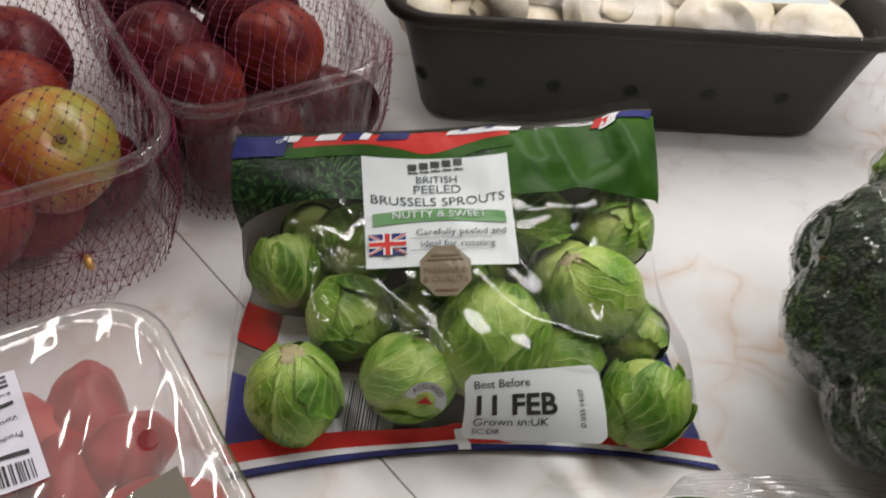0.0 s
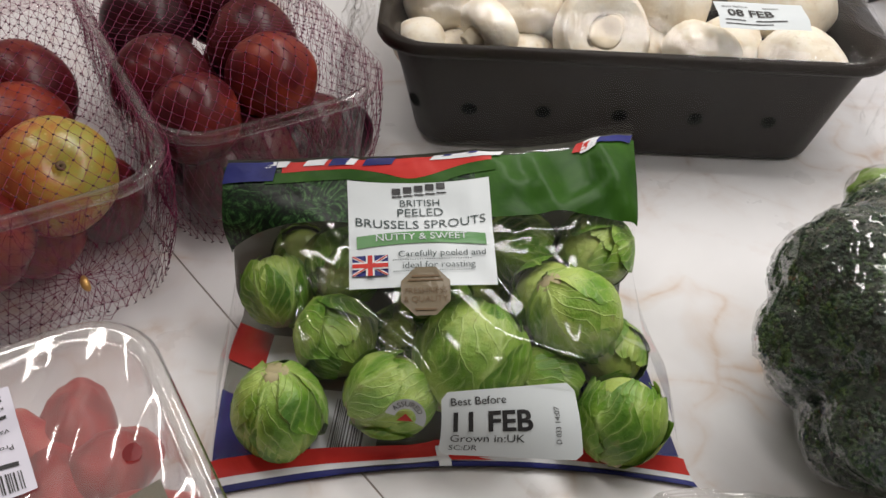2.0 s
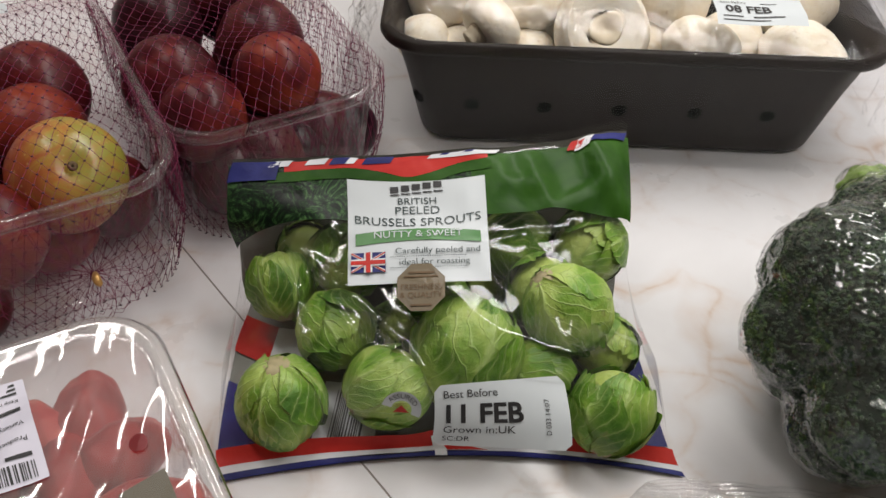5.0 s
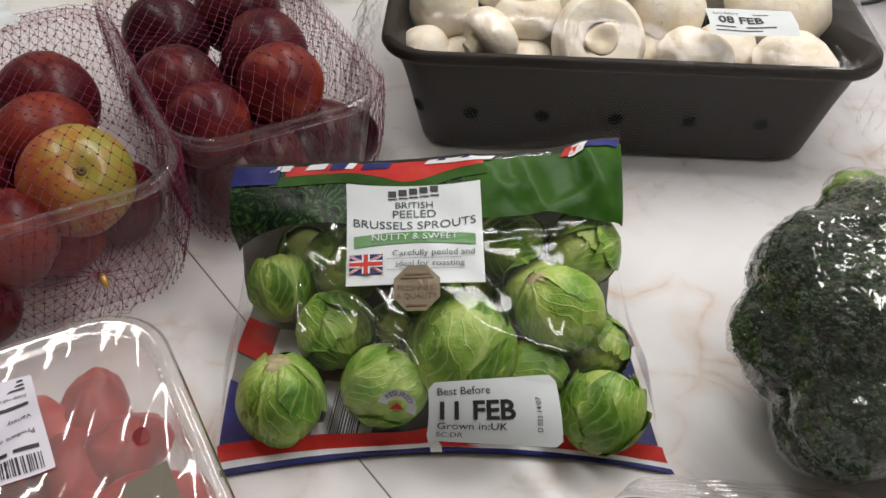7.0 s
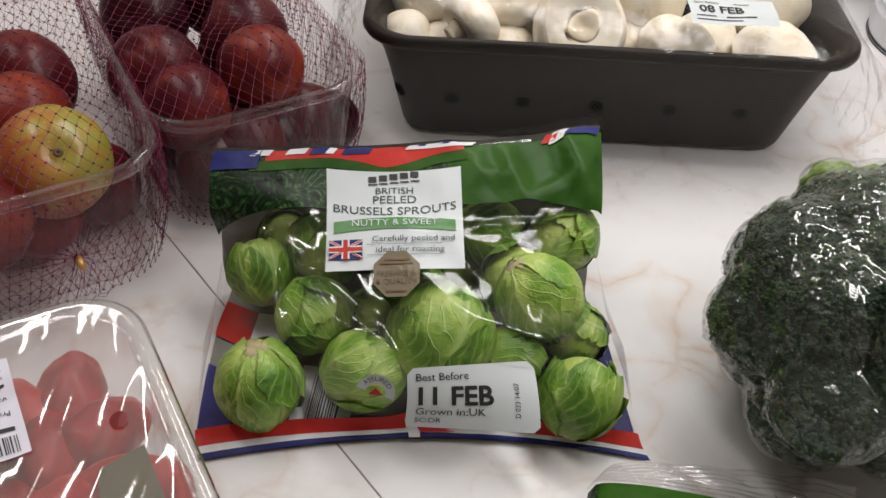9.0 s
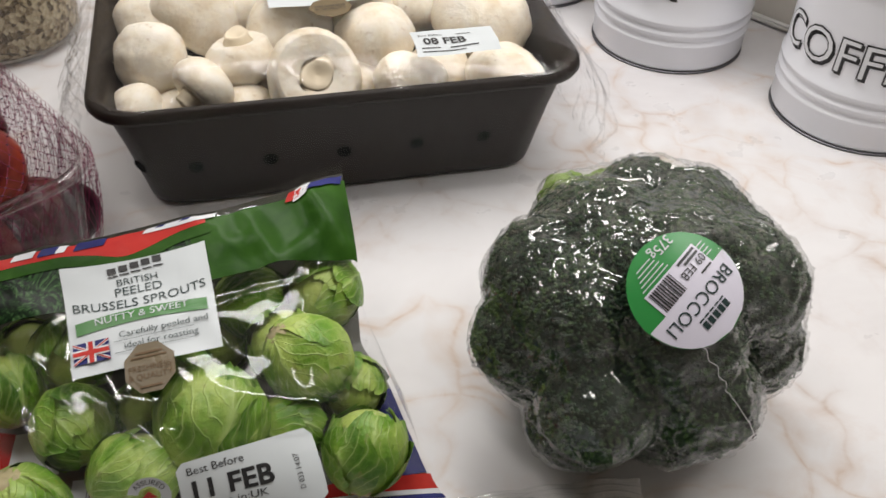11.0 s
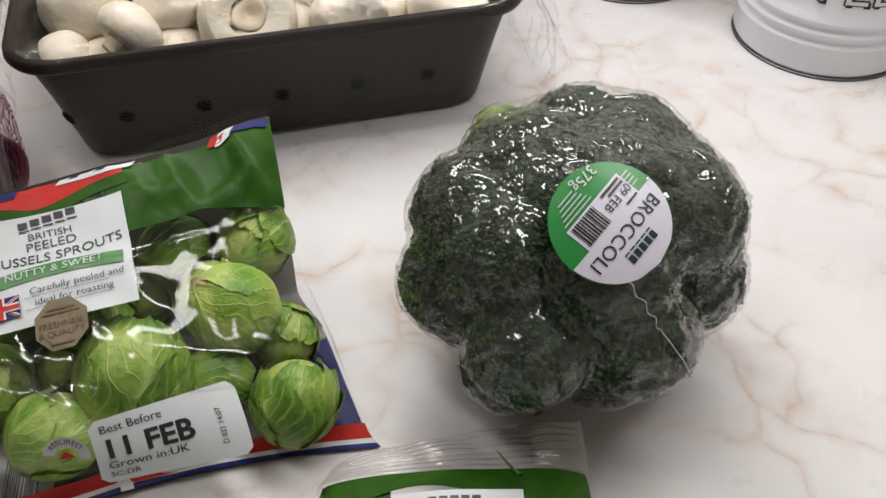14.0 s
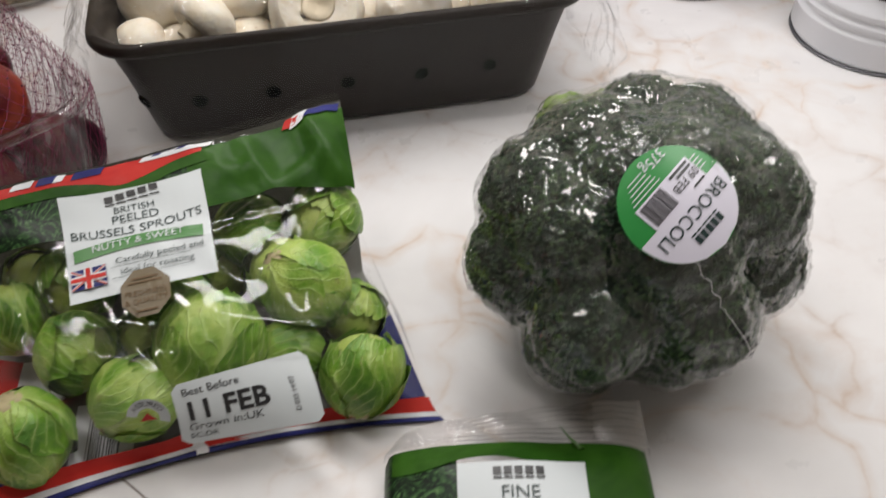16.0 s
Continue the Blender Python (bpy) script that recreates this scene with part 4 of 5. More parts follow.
sag = lambda u: 0.014 * math.exp(-((u - 0.46) / 0.035) ** 2) * (1 if u > 0.46 else 0.6)
strip("seam_red", "red", lambda u, v: bag_at(u, 0.098 + sag(u) + 0.075 * v, 0.0007), label="red seam stripe")
strip("seam_white", "pale", lambda u, v: bag_at(u, 0.055 + sag(u) + 0.043 * v, 0.0006), label="white seam stripe")
strip("seam_blue", "blue", lambda u, v: bag_at(u, 0.0 + (0.055 + sag(u) + 0.012 * math.sin(u * 13)) * v, 0.0005), label="blue seam stripe")
strip("gusset", "pale", lambda u, v: bag_at(0.452 + 0.026 * u + 0.012 * v, 0.004 + 0.165 * v, 0.0012), 4, 12, "white folded gusset in the seam")
strip("gusset_flash", "red", lambda u, v: bag_at(0.485 + 0.09 * u * (1 - 0.8 * v), 0.06 + 0.10 * v, 0.0013), 8, 8)
edge = lambda u: 0.79 - 0.075 * math.exp(-(u / 0.10) ** 2) + 0.012 * math.sin(u * 9 + 0.5) + (0.018 if u > 0.62 else 0.0)
strip("header_print", "kale", lambda u, v: bag_at(u * 0.60, edge(u * 0.6) + (0.985 - edge(u * 0.6)) * v, 0.0006), 50, 20, "dark green leaf picture on the header")
strip("header_print", "green", lambda u, v: bag_at(0.60 + u * 0.40, edge(0.6 + u * 0.4) + (0.985 - edge(0.6 + u * 0.4)) * v, 0.0006), 40, 20, "glossy green printed header")
swoop = lambda u: 0.955 - 0.040 * math.exp(-((u - 0.45) / 0.09) ** 2) + 0.02 * (u - 0.2)
strip("top_green", "green", lambda u, v: bag_at(0.10 + u * 0.55, swoop(0.1 + u * 0.55) - 0.03 + 0.03 * v, 0.0010), 40, 4)
strip("top_red", "red", lambda u, v: bag_at(0.14 + u * 0.50, swoop(0.14 + u * 0.5) + (0.995 - swoop(0.14 + u * 0.5)) * v, 0.0011), 40, 5, "red printed stripe")
for mat, u0, u1, v0, v1 in (("blue", 0.0, 0.12, 0.93, 1.0), ("pale", 0.10, 0.15, 0.972, 1.0), ("pale", 0.19, 0.24, 0.972, 1.0), ("blue", 0.25, 0.29, 0.968, 1.0), ("pale", 0.29, 0.31, 0.968, 1.0), ("blue", 0.33, 0.40, 0.965, 1.0),
                            ("pale", 0.49, 0.66, 0.978, 0.998), ("blue", 0.52, 0.60, 0.990, 1.003), ("red", 0.84, 0.88, 0.97, 1.0), ("pale", 0.86, 0.90, 0.965, 1.002), ("blue", 0.89, 0.985, 0.972, 1.006)):
    strip("flag_print", mat, lambda u, v: bag_at(u0 + (u1 - u0) * u + 0.012 * v, min(1, v0 + (v1 - v0) * v), 0.0014), 8, 4)
part("seal_edge", sheet(lambda u, v: bag(u, 1.0) + Vector((0, 0.0035 * v, 0.004 * v)), 40, 2), "bagfilm", bagob)

LAB = ((0.024, 0.273, 0.064), (0.079, 0.286, 0.061), (0.086, 0.236, 0.054), (0.032, 0.228, 0.052))
f = draped(LAB, 0.0016)
cur = lambda x: 0.05 * (2 * x - 1) ** 2
label_ob = part("front_label", sheet(lambda u, v: f(u, v + (v - 0.5) * 2 * cur(u) * (1 if v > 0.5 else 0.1)), 24, 20), "white", bagob, "white product label")
f = draped(LAB, 0.0020)
W, H = 0.055, 0.050
t = lambda x, y: f(0.5 + x / W, y / H)
part("brand_mark", bars([(-0.0105 + 0.0043 * k, -0.0072 + 0.0043 * k, 0.0445 + 0.0006 * k, 0.0475 + 0.0006 * k) for k in range(5)] + [(-0.0105 + 0.0043 * k, -0.0068 + 0.0043 * k, 0.0430 + 0.0004 * k, 0.0437 + 0.0004 * k) for k in range(5)], t), "black", label_ob, smooth=False)
for word, size, y, bend in (("BRITISH", 0.0046, 0.0385, 0.0), ("PEELED", 0.0056, 0.0335, 0.0), ("BRUSSELS SPROUTS", 0.0058, 0.0272, 3.2)):
    part("writing", letters(word, size, lambda x, q: t(x, y + q + bend * x * x * 1.4 - (0.0 if bend else 0))), "ink", label_ob, smooth=False)
band = part("green_band", sheet(lambda u, v: t(-0.0245 + 0.049 * u, 0.0185 + 0.0058 * v + 0.0016 * math.sin(math.pi * u)), 20, 4), "band", label_ob, "green slogan band")
f = draped(LAB, 0.0024)
t2 = lambda x, y: f(0.5 + x / W, y / H)
part("writing", letters("NUTTY & SWEET", 0.0046, lambda x, q: t2(x, 0.0208 + q + 0.0010)), "white", band, smooth=False)
part("writing", letters("Carefully peeled and", 0.0040, lambda x, q: t2(x + 0.0075, 0.0138 + q)), "ink", label_ob, smooth=False)
part("writing", letters("ideal for roasting", 0.0040, lambda x, q: t2(x + 0.006, 0.0085 + q)), "ink", label_ob, smooth=False)
part("dotted_line", bars([(-0.011 + 0.0009 * k, -0.0105 + 0.0009 * k, y, y + 0.0004) for k in range(33) for y in (0.0122, 0.0070)], t2, 1), "ink", label_ob, smooth=False)
flag = part("flag", patch(lambda x, y: t2(x, y), -0.0262, -0.0128, 0.0055, 0.0150, 4), "blue", label_ob, "small union flag")
f = draped(LAB, 0.0027)
t3 = lambda x, y: f(0.5 + x / W, y / H)


def diagonal(w, off):
    bm = bmesh.new()
    for a, b in (((-0.0262, 0.0055), (-0.0128, 0.0150)), ((-0.0262, 0.0150), (-0.0128, 0.0055))):
        dx, dy = b[0] - a[0], b[1] - a[1]
        k = w / math.hypot(dx, dy)
        q = [(a[0] - dy * k, a[1] + dx * k), (b[0] - dy * k, b[1] + dx * k), (b[0] + dy * k, b[1] - dx * k), (a[0] + dy * k, a[1] - dx * k)]
        q = [(min(max(x, -0.0262), -0.0128), min(max(y, 0.0055), 0.015)) for x, y in q]
        bm.faces.new([bm.verts.new(t3(x, y) - VIEW * off) for x, y in q])
    return bm


part("flag_white", diagonal(0.0012, 0.0), "pale", flag, smooth=False)
part("flag_red", diagonal(0.0005, 0.0002), "red", flag, smooth=False)
part("flag_white", bars([(-0.0262, -0.0128, 0.0086, 0.0119), (-0.0211, -0.0179, 0.0055, 0.0150)], lambda x, y: t3(x, y) - VIEW * 0.0004), "pale", flag, smooth=False)
part("flag_red", bars([(-0.0262, -0.0128, 0.0093, 0.0112), (-0.0204, -0.0186, 0.0055, 0.0150)], lambda x, y: t3(x, y) - VIEW * 0.0006), "red", flag, smooth=False)

# gold badge
BC = Vector((0.0600, 0.228, 0.055))
bx, by = Vector((0.98, 0.17, 0)), Vector((-0.1, 0.75, 0.35)).normalized()


def badge_at(off):
    def f(x, y):
        p = BC + bx * x + by * y
        hit = BAG.ray_cast(p - VIEW * 0.1, VIEW)[0]
        return (hit or p) - VIEW * off
    return f


g = badge_at(0.0030)
badge = part("badge", sheet(lambda u, v: g(0.0098 * v * math.cos(2 * math.pi * (u + 1 / 16)), 0.0103 * v * math.sin(2 * math.pi * (u + 1 / 16))), 8, 4, True), "badge", bagob, "gold eight-sided quality badge", smooth=False)
g2 = badge_at(0.0034)
part("writing", letters("FRESHNESS\n& QUALITY", 0.0032, lambda x, y: g2(x, y - 0.001)), "stalk", badge, smooth=False)
part("small_print", bars([(-0.005, 0.005, 0.0055, 0.0063), (-0.0065, 0.0065, 0.004, 0.0046), (-0.004, 0.004, -0.0075, -0.0068)], g2), "stalk", badge, smooth=False)
# date sticker
ST = ((0.0690, 0.190, 0.046), (0.1150, 0.2095, 0.035), (0.1205, 0.187, 0.020), (0.0695, 0.1815, 0.023))


def rounded(place, n=40, w=0.050, h=0.028, r=0.003):
    return sheet(lambda u, v: (lambda p: place(0.5 + p.x / w, 0.5 + p.y / h))(ring(w / 2 * v + 1e-5, h / 2 * v + 1e-5, r * v + 1e-6, u)), n, 12, True)


tl, tr, br, bl = [Vector(c) for c in ST]


def sticker(off):
    nrm = (tr - tl).cross(tl - bl).normalized()

    def f(x, y):
        p = (bl * (1 - x) + br * x) * (1 - y) + (tl * (1 - x) + tr * x) * y
        return p + nrm * (off + 0.002 * math.sin(math.pi * y))
    return f


f = sticker(0.0012)
date = part("date_sticker", rounded(f), "white", bagob, "white best-before sticker")
f = sticker(0.0016)
t4 = lambda x, y: f(x / 0.050, y / 0.028)
part("writing", letters("Best Before", 0.0043, lambda x, y: t4(x + 0.003, y + 0.0228), "LEFT"), "black", date, smooth=False)
part("writing", letters("11 FEB", 0.0112, lambda x, y: t4(x * 0.96 + 0.0022, y + 0.0122), "LEFT", 0.0003), "black", date, smooth=False)
part("writing", letters("Grown in:UK", 0.0048, lambda x, y: t4(x + 0.003, y + 0.0072), "LEFT"), "black", date, smooth=False)
part("writing", letters("SC:DR", 0.0036, lambda x, y: t4(x + 0.003, y + 0.0030), "LEFT"), "black", date, smooth=False)
part("writing", letters("D 033 14:07", 0.0028, lambda x, y: t4(0.0425 - y, x + 0.0065), "LEFT"), "black", date, smooth=False)


# quality emblem and back barcode
AC = Vector((0.0575, 0.1885, 0.030))


def emblem_at(off):
    def f(x, y):
        p = AC + Vector((0.9, 0.25, -0.25)) * x + Vector((0.05, 0.45, 0.85)) * y
        hit = BAG.ray_cast(p - VIEW * 0.1, VIEW)[0]
        return (hit or p) - VIEW * off
    return f


g = emblem_at(0.0012)
emblem = part("emblem", sheet(lambda u, v: g((0.0042 + 0.0040 * v) * math.cos(-0.4 + 3.3 * u), (0.0042 + 0.0040 * v) * math.sin(-0.4 + 3.3 * u)), 24, 3), "white", bagob, "white printed arc emblem")
g2 = emblem_at(0.0016)
part("writing", letters("ASSURED", 0.0030, lambda x, y: g2((0.0052 + y) * math.cos(1.45 - x / 0.0058), (0.0052 + y) * math.sin(1.45 - x / 0.0058))), "black", emblem, smooth=False)
part("emblem_shape", sheet(lambda u, v: g2(-0.0032 + 0.0064 * u, -0.001 + 0.0032 * v * (1 - abs(2 * u - 1))), 8, 2), "red", emblem)
rnd = random.Random(8)
code, x = [], 0.028
while x < 0.040:
    w = rnd.choice((0.0003, 0.0006, 0.0009))
    code.append((x, x + w, 0.192, 0.216))
    x += w + rnd.choice((0.0004, 0.0007))
part("back_barcode", bars(code, lambda x, y: Vector((x, y, 0.0030)), 1), "black", bagob, smooth=False)
part("back_label", bars([(0.022, 0.046, 0.188, 0.220)], lambda x, y: Vector((x, y, 0.0026))), "pale", bagob, smooth=False)
part("back_label", bars([(-0.004, 0.016, 0.224, 0.246)], lambda x, y: Vector((x, y, 0.0026))), "pale", bagob, smooth=False)


# ---- sprouts ----
def sprout(at, r, tilt, turn, seed, leaves=10):
    rnd = random.Random(seed)
    ob = thing("brussels_sprout", "fresh green peeled brussels sprout inside the clear bag", "brussels sprout", Matrix.Translation(at) @ pose(0, 0, 0, tilt, 0, turn), "sprouts in the bag")
    bm = bmesh.new()
    lay = bm.loops.layers.uv.new()
    bmesh.ops.create_uvsphere(bm, u_segments=24, v_segments=16, radius=r * 0.90)
    for v in bm.verts:
        v.co *= 1 + 0.06 * wob(v.co, 45, seed)
    part("heart", bm, "heart", ob)
    for k in range(leaves):
        ph0 = 2 * math.pi * (k * 0.382 + rnd.random() * 0.10)
        reach = rnd.uniform(1.9, 2.6) if k < leaves - 3 else rnd.uniform(1.25, 1.8)
        width = rnd.uniform(0.85, 1.3)
        lift = rnd.uniform(0.0, 0.08)
        dent = rnd.uniform(-0.05, 0.05)

        def f(u, v):
            a = (u - 0.5) * 2
            notch = 0.06 * wob((u * 5, k, 0.5), 1.0, seed) + 0.02 * wob((u * 14, k, 2.5), 1.0, seed)
            th = 0.18 + reach * v * (1 + notch * v)
            ph = ph0 + a * width * (math.sin(math.pi * (0.18 + 0.74 * v)) ** 0.6) * (1 + 0.10 * wob((v * 7, k, a), 1.0, seed))
            rim = max(abs(a), v) ** 6
            rag = 0.035 * wob((u * 3, v * 3, k), 1.0, seed) + 0.03 * rim * wob((u * 9, v * 9, k), 1.0, seed)
            rib = 0.030 * math.exp(-(a / 0.07) ** 2) * (1 - v) + 0.010 * math.cos((v * 5 - abs(a) * 4) * 6.283) * (1 - rim) * min(1, 3 * v)
            rr = r * (0.925 + 0.013 * k + lift * max(v - 0.55, 0) ** 1.5 * 2.2 + 0.05 * abs(a) ** 3 + dent * v * a + rag + rib)
            return Vector((math.sin(th) * math.cos(ph), math.sin(th) * math.sin(ph), -1.06 * math.cos(th))) * rr
        part("leaf", sheet(f, 22, 22, uv=True), "sprout", ob)
    part("stem", revolve([(0.0, -r * 1.08), (r * 0.28, -r * 1.08), (r * 0.34, -r * 1.0), (r * 0.42, -r * 0.9)], 14), "cut", ob, "cut cream stem end")
    return ob


for k, (x, y, z, r, tl_, tn) in enumerate(((0.0107, 0.1963, 0.0178, 0.0168, 165, 20), (-0.0024, 0.252, 0.0245, 0.0145, 60, 200), (0.0261, 0.2324, 0.0195, 0.0165, 100, 40), (0.0505, 0.2085, 0.0185, 0.0162, -75, -65), (0.079, 0.2235, 0.0265, 0.0210, 62, 165),
                                            (0.1075, 0.2560, 0.0300, 0.0160, 20, -20), (0.1165, 0.2430, 0.0345, 0.0172, 140, 80), (0.1340, 0.2410, 0.0160, 0.0140, 80, 10), (0.1365, 0.2090, 0.0175, 0.0165, -52, -20), (0.1085, 0.2245, 0.0150, 0.0135, 120, 80),
                                            (0.0229, 0.2627, 0.0290, 0.0160, 90, 0), (0.0614, 0.2523, 0.0240, 0.0155, 70, 50), (0.0949, 0.281, 0.0330, 0.0150, 100, 90), (0.1250, 0.280, 0.0350, 0.0165, 80, -40), (0.050, 0.240, 0.0150, 0.0140, 30, 0), (0.012, 0.252, 0.013, 0.0115, 60, 0), (0.08, 0.275, 0.014, 0.0125, 60, 0), (0.045, 0.285, 0.030, 0.0145, 20, 0), (0.005, 0.268, 0.03, 0.012, 20, 0))):
    sprout(Vector((x, y, z)), r, tl_, tn, k)

# ---- broccoli ----
BR = Vector((0.2475, 0.2325, 0.0))
broc = thing("broccoli", "dark green broccoli head shrink-wrapped in clear film with a round sticker", "broccoli", Matrix.Translation(BR))
rnd = random.Random(11)
lobes = []
for count, elev, dist, rad in ((8, 4, 0.0470, 0.0228), (7, 36, 0.0447, 0.0237), (4, 68, 0.0397, 0.0245), (8, -26, 0.0405, 0.0230)):
    for k in range(count):
        a = 2 * math.pi * (k + 0.37 * rnd.random()) / count + elev
        e = radians(elev + rnd.uniform(-6, 6))
        d = dist * rnd.uniform(0.92, 1.08)
        lobes.append((Vector((math.cos(e) * math.cos(a), math.cos(e) * math.sin(a), 0.98 * math.sin(e))) * d, rad * rnd.uniform(0.9, 1.1)))
CORE = Vector((0, 0, 0.049))
for a, e, d, r in ((0.75, 0.60, 0.046, 0.0250), (1.35, 0.55, 0.043, 0.0240), (0.2, 0.42, 0.044, 0.0240)):
    lobes.append((Vector((math.cos(e) * math.cos(a), math.cos(e) * math.sin(a), math.sin(e))) * d, r))


STUBS = [(Vector((math.cos(a) * math.cos(e), math.sin(a) * math.cos(e), math.sin(e))), s) for a, e, s in ((1.86, 0.40, 0.0135), (1.55, 0.42, 0.012), (1.12, 0.44, 0.0125))]


def crown(d, soft=0.0):
    """Distance from the core to the outside of the lobes along d."""
    best = []
    extra = [(q * 0.0590, s) for q, s in STUBS] if soft else []
    for c, r in lobes + extra:
        b = c.dot(d)
        disc = b * b - c.length_squared + r * r
        best.append(b + math.sqrt(disc) if disc > 0 else 0.0)
    m, k = max(best), soft or 0.0022
    m += k * math.log(sum(math.exp((x - m) / k) for x in best))
    if soft:
        return m
    return max(m - 0.0010, 0.03) + 0.0034 * (0.42 - noise.voronoi(d * 7.5)[0][0])


def dirs(u, v):
    th = math.pi * v
    return Vector((math.sin(th) * math.cos(2 * math.pi * u), math.sin(th) * math.sin(2 * math.pi * u), math.cos(th)))


def floor_clip(p, z0):
    return Vector((p.x, p.y, max(p.z, z0)))


def hull(d, off=0.0):
    pleat = sum(a * max(0.0, 1 - abs(wob(d + Vector((0.15, 0.1, 0.2)) * wob(d, 3, s), k, s)) * 7) ** 2 for a, k, s in ((0.0013, 3.5, 2), (0.0008, 7, 5)))
    return floor_clip(CORE + d * (crown(d, 0.0028) + 0.0002 + off + 0.0012 * wob(d, 5) + 0.0005 * wob(d, 22) + pleat), 0.0012)


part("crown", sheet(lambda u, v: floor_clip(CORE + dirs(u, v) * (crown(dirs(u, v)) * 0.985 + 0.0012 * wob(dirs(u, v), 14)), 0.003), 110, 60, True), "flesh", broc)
ico = bmesh.new()
bmesh.ops.create_icosphere(ico, subdivisions=1, radius=1.0)
tv, tf = [v.co.copy() for v in ico.verts], [[v.index for v in f_.verts] for f_ in ico.faces]
ico.free()
verts, faces = [], []
count = 34000
for i in range(count):
    zz = 1 - 1.62 * rnd.random()
    ph = rnd.random() * 2 * math.pi
    s = math.sqrt(1 - zz * zz)
    d = Vector((s * math.cos(ph), s * math.sin(ph), zz))
    p = CORE + d * min(crown(d) + rnd.uniform(-0.0006, 0.0002) + 0.0014 * wob(d, 14), (hull(d) - CORE).length - 0.0011)
    if p.z < 0.004:
        continue
    q = rnd.uniform(0.0004, 0.00085)
    b0 = len(verts)
    verts += [p + t_ * q for t_ in tv]
    faces += [[b0 + k for k in f_] for f_ in tf]
me = bpy.data.meshes.new("flower_buds")
me.from_pydata(verts, [], faces)
me.materials.append(M["buds"])
ob = new("flower_buds", me)
ob.parent = broc
tagged(ob, "dark green tiny flower buds", kind="stuff")


part("film_wrap", sheet(lambda u, v: hull(dirs(u, v)), 260, 150, True), "brocfilm", broc, "tight clear wrinkled film")
for a, (d, s) in enumerate(STUBS):
    c = CORE + d * 0.0575
    part("leaf_stub", sheet(lambda u, v: c + dirs(u, v) * s * (1 + 0.16 * wob(dirs(u, v), 3, a) + 0.05 * wob(dirs(u, v), 11, a)), 60, 40, True, True), "shoot", broc, "pale green leaf stub")
# welded seam of the film with its row of small slits
SEAM_A, SEAM_B = Vector((0.2589, 0.1748, 0.0695)) - BR - CORE, Vector((0.2696, 0.1720, 0.0508)) - BR - CORE


def seam(k, across, off):
    d = SEAM_A.lerp(SEAM_B, k).normalized()
    side = d.cross(SEAM_B - SEAM_A).normalized()
    return hull(d, off) + side * across


bm = bmesh.new()
for i in range(9):
    k, w = 0.12 + 0.10 * i, 0.0019 - 0.00012 * i
    bm.faces.new([bm.verts.new(seam(k + a * 0.020, b * w, 0.0014)) for a, b in ((-1, -1), (-1, 1), (1, 1), (1, -1))])
part("film_slits", bm, "black", broc, "row of tiny dark slits in the film", smooth=False)
part("film_seam", sheet(lambda u, v: seam(-1.2 + 2.25 * u, (v - 0.5) * 0.00024 + (0.0007 * math.sin(u * 40) if u < 0.5 else 0), 0.0017), 60, 2), "pale", broc, "thin pale weld line")
SC = Vector((0.2447, 0.2010, 0.094)) - BR
sd = (SC - CORE).normalized()
# the sticker's own right and up
sr = Vector((-0.71, -0.44, -0.48))
sr = (sr - sd * sr.dot(sd)).normalized()
su = sd.cross(sr)


def flat_spot(off):
    base = max((hull((SC + sr * (0.018 * math.cos(a)) + su * (0.018 * math.sin(a)) - CORE).normalized()) - CORE).dot(sd) for a in [k * 0.785 for k in range(8)]) + 0.0012

    def f(x, y):
        return CORE + sd * (base + off - (x * x + y * y) * 5.0) + (SC - CORE - sd * (SC - CORE).dot(sd)) + (sr * x + su * y) * 0.9
    return f


f = flat_spot(0.0008)
RS = 0.0222
lab = part("sticker", sheet(lambda u, v: f(RS * v * math.cos(2 * math.pi * u), RS * v * math.sin(2 * math.pi * u)), 56, 8, True), "lime", broc, "round green and white product sticker")
f5 = flat_spot(0.0011)


def half(u, v):
    y = RS - RS * v * 0.97
    w = math.sqrt(max(RS * RS - y * y, 0)) * 0.985
    return f5(-w + 2 * w * u, y)


part("sticker_white", sheet(half, 30, 12), "lilac", lab, "white lower half of the sticker")
part("sticker_white", patch(f5, -0.0150, 0.0135, -0.0095, 0.002, 6), "lilac", lab)
f6 = flat_spot(0.0014)
part("writing", letters("BROCCOLI", 0.0072, lambda x, y: f6(x, y + 0.0040)), "ink", lab, smooth=False)
part("brand_mark", bars([(-0.007 + 0.0029 * k, -0.0048 + 0.0029 * k, 0.0125, 0.0155) for k in range(5)] + [(-0.007 + 0.0029 * k, -0.0046 + 0.0029 * k, 0.0112, 0.0118) for k in range(5)], f6), "ink", lab, smooth=False)
part("writing", letters("09 FEB", 0.0046, lambda x, y: f6(x - 0.0080, y - 0.0050)), "black", lab, smooth=False)
part("small_print", bars([(-0.014, -0.006, -0.0068, -0.0058), (-0.014, -0.004, -0.0086, -0.0076), (-0.014, -0.008, 0.0000, 0.0008)], f6), "black", lab, smooth=False)
code, x = [], 0.0005
while x < 0.0125:
    w = rnd.choice((0.0003, 0.0005, 0.0007))
    code.append((x, x + w, -0.0088, 0.0))
    x += w + rnd.choice((0.0003, 0.0005))
part("barcode", bars(code, f6, 1), "black", lab, smooth=False)
part("small_print", bars([(-0.002 + 0.0006 * k, 0.0125 - 0.0011 * k, -0.0112 - 0.0016 * k, -0.0108 - 0.0016 * k) for k in range(5)] + [(-0.0185, -0.0150 + 0.0004 * k, -0.0027 - 0.0016 * k, -0.0023 - 0.0016 * k) for k in range(4)], f6), "white", lab, smooth=False)
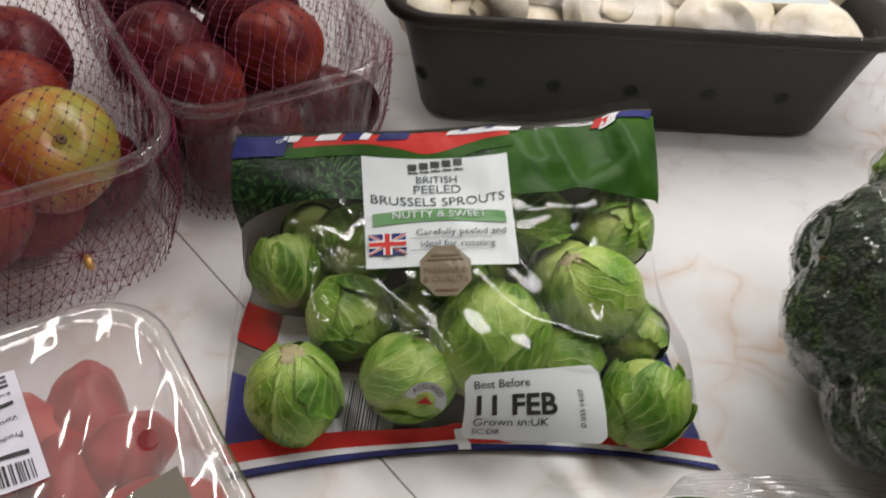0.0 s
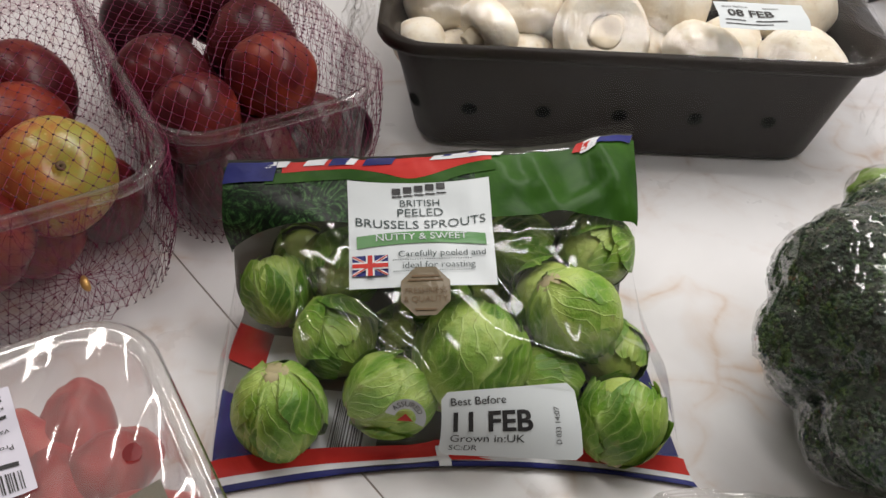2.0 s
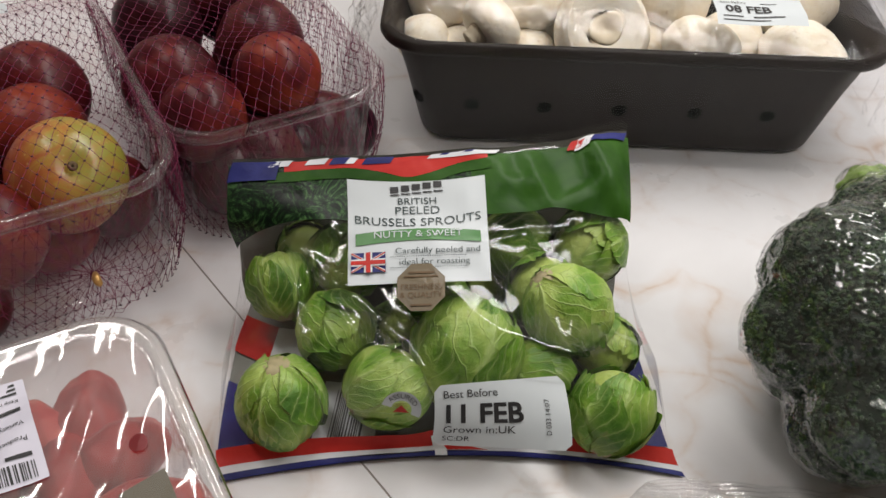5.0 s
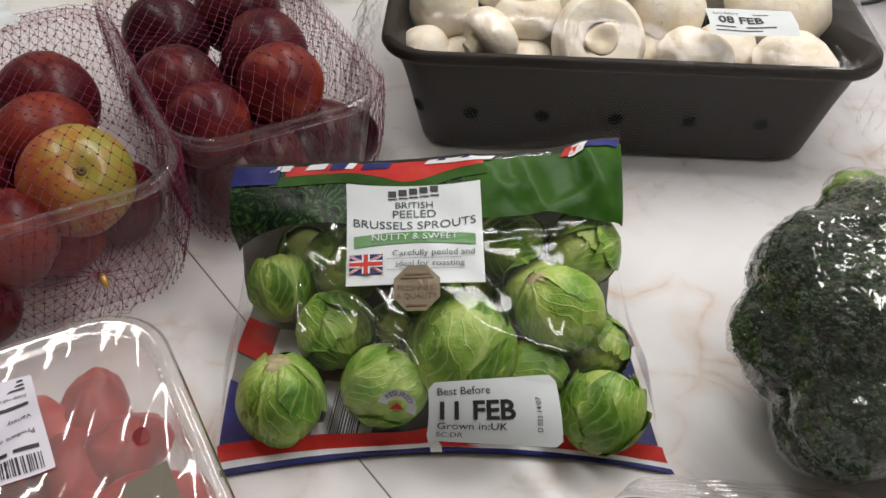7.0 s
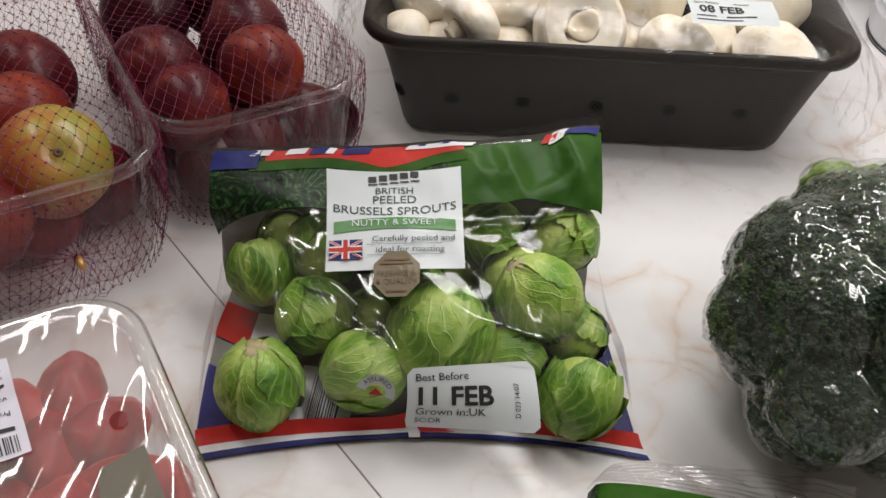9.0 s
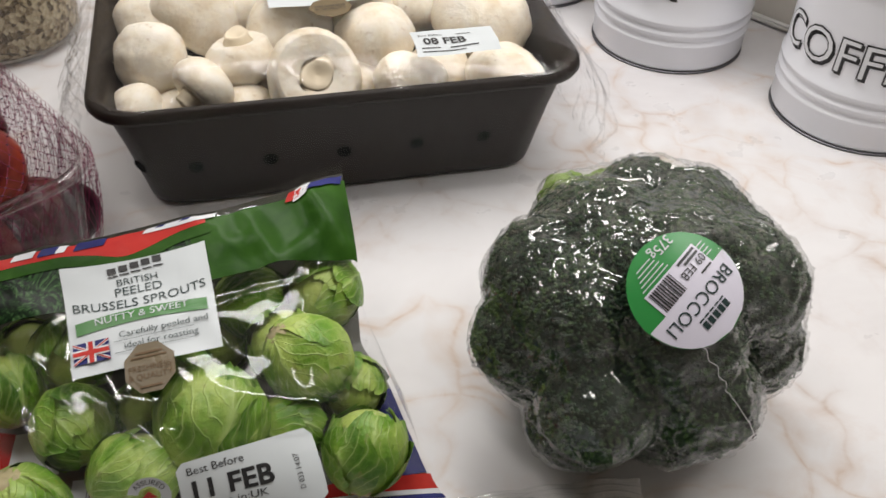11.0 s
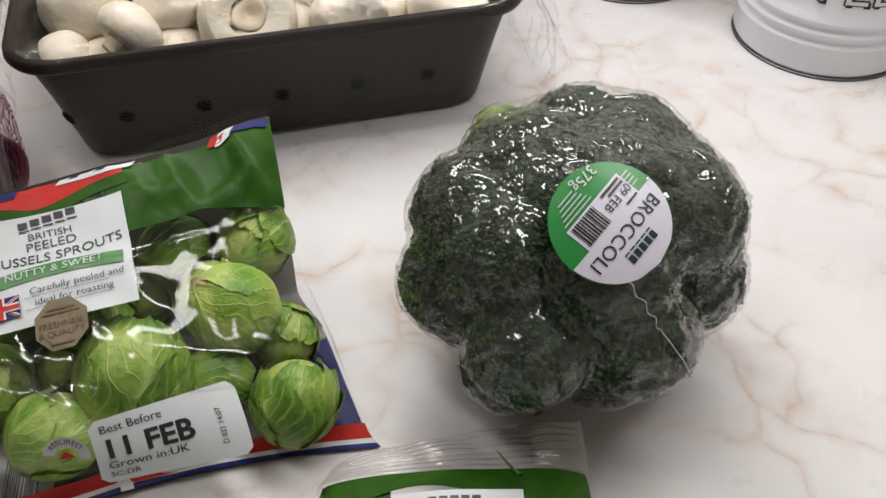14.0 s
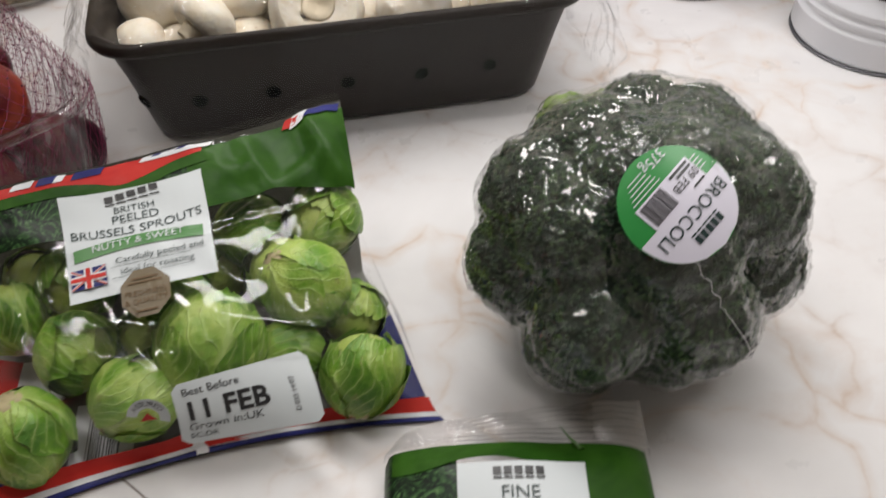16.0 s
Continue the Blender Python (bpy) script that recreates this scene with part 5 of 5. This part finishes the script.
part("writing", letters("375g", 0.0058, lambda x, y: f6(x - 0.006, y - 0.0190)), "white", lab, smooth=False)

# ---- bag of beans ----
O, U, V = Vector((0.141, 0.173, 0.0)), Vector((0.097, -0.012, 0)), Vector((-0.024, -0.19, 0))


def beans_at(u, v, off=0.0):
    e = max(0.0, math.sin(math.pi * u)) ** 0.28 * min(1, max(0, v + 0.12) * 6) ** 0.6
    p = O + U * u + V * v
    z = 0.004 + 0.018 * e + 0.002 * wob((u * 4, v * 6, 2), 1.0) * e
    return Vector((p.x, p.y, z + off))


beans = thing("bean_bag", "clear plastic bag of fine green beans with green header", "vegetable bag")
part("front_film", sheet(lambda u, v: beans_at(u, v * 0.9, 0.0), 40, 50), "bagfilm", beans)
part("back_film", sheet(lambda u, v: Vector((beans_at(u, v).x, beans_at(u, v).y, 0.0012)), 10, 20), "bagfilm", beans)


def flap(u, v):
    p = O + U * (u * 1.02 - 0.01) - V * 0.0 + (Vector((0.004, 0.027, 0)) * u + Vector((0.010, 0.013, 0)) * (1 - u)) * v
    z = beans_at(u, 0.0).z * (1 - 0.55 * v) + 0.0015 + 0.0016 * abs(math.sin(u * 14 + v * 3)) * (1 if v > 0.4 else 0.3) + 0.0011 * math.sin(v * 42) * (1 if u > 0.78 or u < 0.25 else 0.2)
    return Vector((p.x, p.y, z))


part("top_flap", sheet(flap, 90, 56), "lid", beans, "clear crimped top seal")
part("header_print", sheet(lambda u, v: beans_at(0.0 + 0.27 * u, 0.0 + 0.40 * v, 0.0006), 14, 14), "kale", beans)
part("header_print", sheet(lambda u, v: beans_at(0.70 + 0.30 * u, 0.0 + 0.40 * v, 0.0006), 14, 14), "green", beans)
part("header_print", sheet(lambda u, v: beans_at(0.0 + 0.70 * u, 0.0 + (0.05 + 0.01 * math.sin(u * 9)) * v, 0.0010), 20, 4), "green", beans)
lab = part("front_label", sheet(lambda u, v: beans_at(0.27 + 0.46 * u, 0.055 + 0.35 * v, 0.0012), 14, 14), "white", beans, "white product label")
g = lambda x, y: beans_at(0.49 + x / 0.097, 0.055 - y / 0.19, 0.0017)
part("brand_mark", bars([(-0.009 + 0.0037 * k, -0.0062 + 0.0037 * k, -0.0056, -0.0025) for k in range(5)] + [(-0.009 + 0.0037 * k, -0.006 + 0.0037 * k, -0.0071, -0.0064) for k in range(5)], g), "black", lab, smooth=False)
part("writing", letters("FINE", 0.0068, lambda x, y: g(x, y - 0.0145)), "ink", lab, smooth=False)
part("writing", letters("BEANS", 0.0068, lambda x, y: g(x, y - 0.0215)), "ink", lab, smooth=False)
for k in range(16):
    a = beans_at(0.12 + 0.05 * k, 0.10 + 0.02 * (k % 3), -0.007)
    b = beans_at(0.10 + 0.052 * k, 0.85, -0.008)
    bean = thing("green_bean", "slim fresh green bean inside the bag", "green bean", None, "beans in the bag")
    r0 = 0.0034
    part("pod", sheet(lambda u, v: a.lerp(b, v) + Vector((r0 * math.cos(6.283 * u), 0, r0 * math.sin(6.283 * u))) * (math.sin(math.pi * (0.03 + 0.94 * v)) ** 0.35) + Vector((0.002 * math.sin(v * 5 + k), 0, 0)), 8, 14, True), "bean", bean)
tip = thing("green_bean", "green bean tip poking out at the top of the bag", "green bean", None, "beans in the bag")
ta, tb = beans_at(0.73, 0.02, 0.001), beans_at(0.66, -0.02, 0.0) + Vector((0, 0, 0.004))
part("pod", sheet(lambda u, v: ta.lerp(tb, v) + Vector((0.0010 * math.cos(6.283 * u), 0, 0.0010 * math.sin(6.283 * u))) * (1 - v * 0.9) + Vector((0, 0.003 * v * v, 0)), 8, 8, True), "bean", tip)
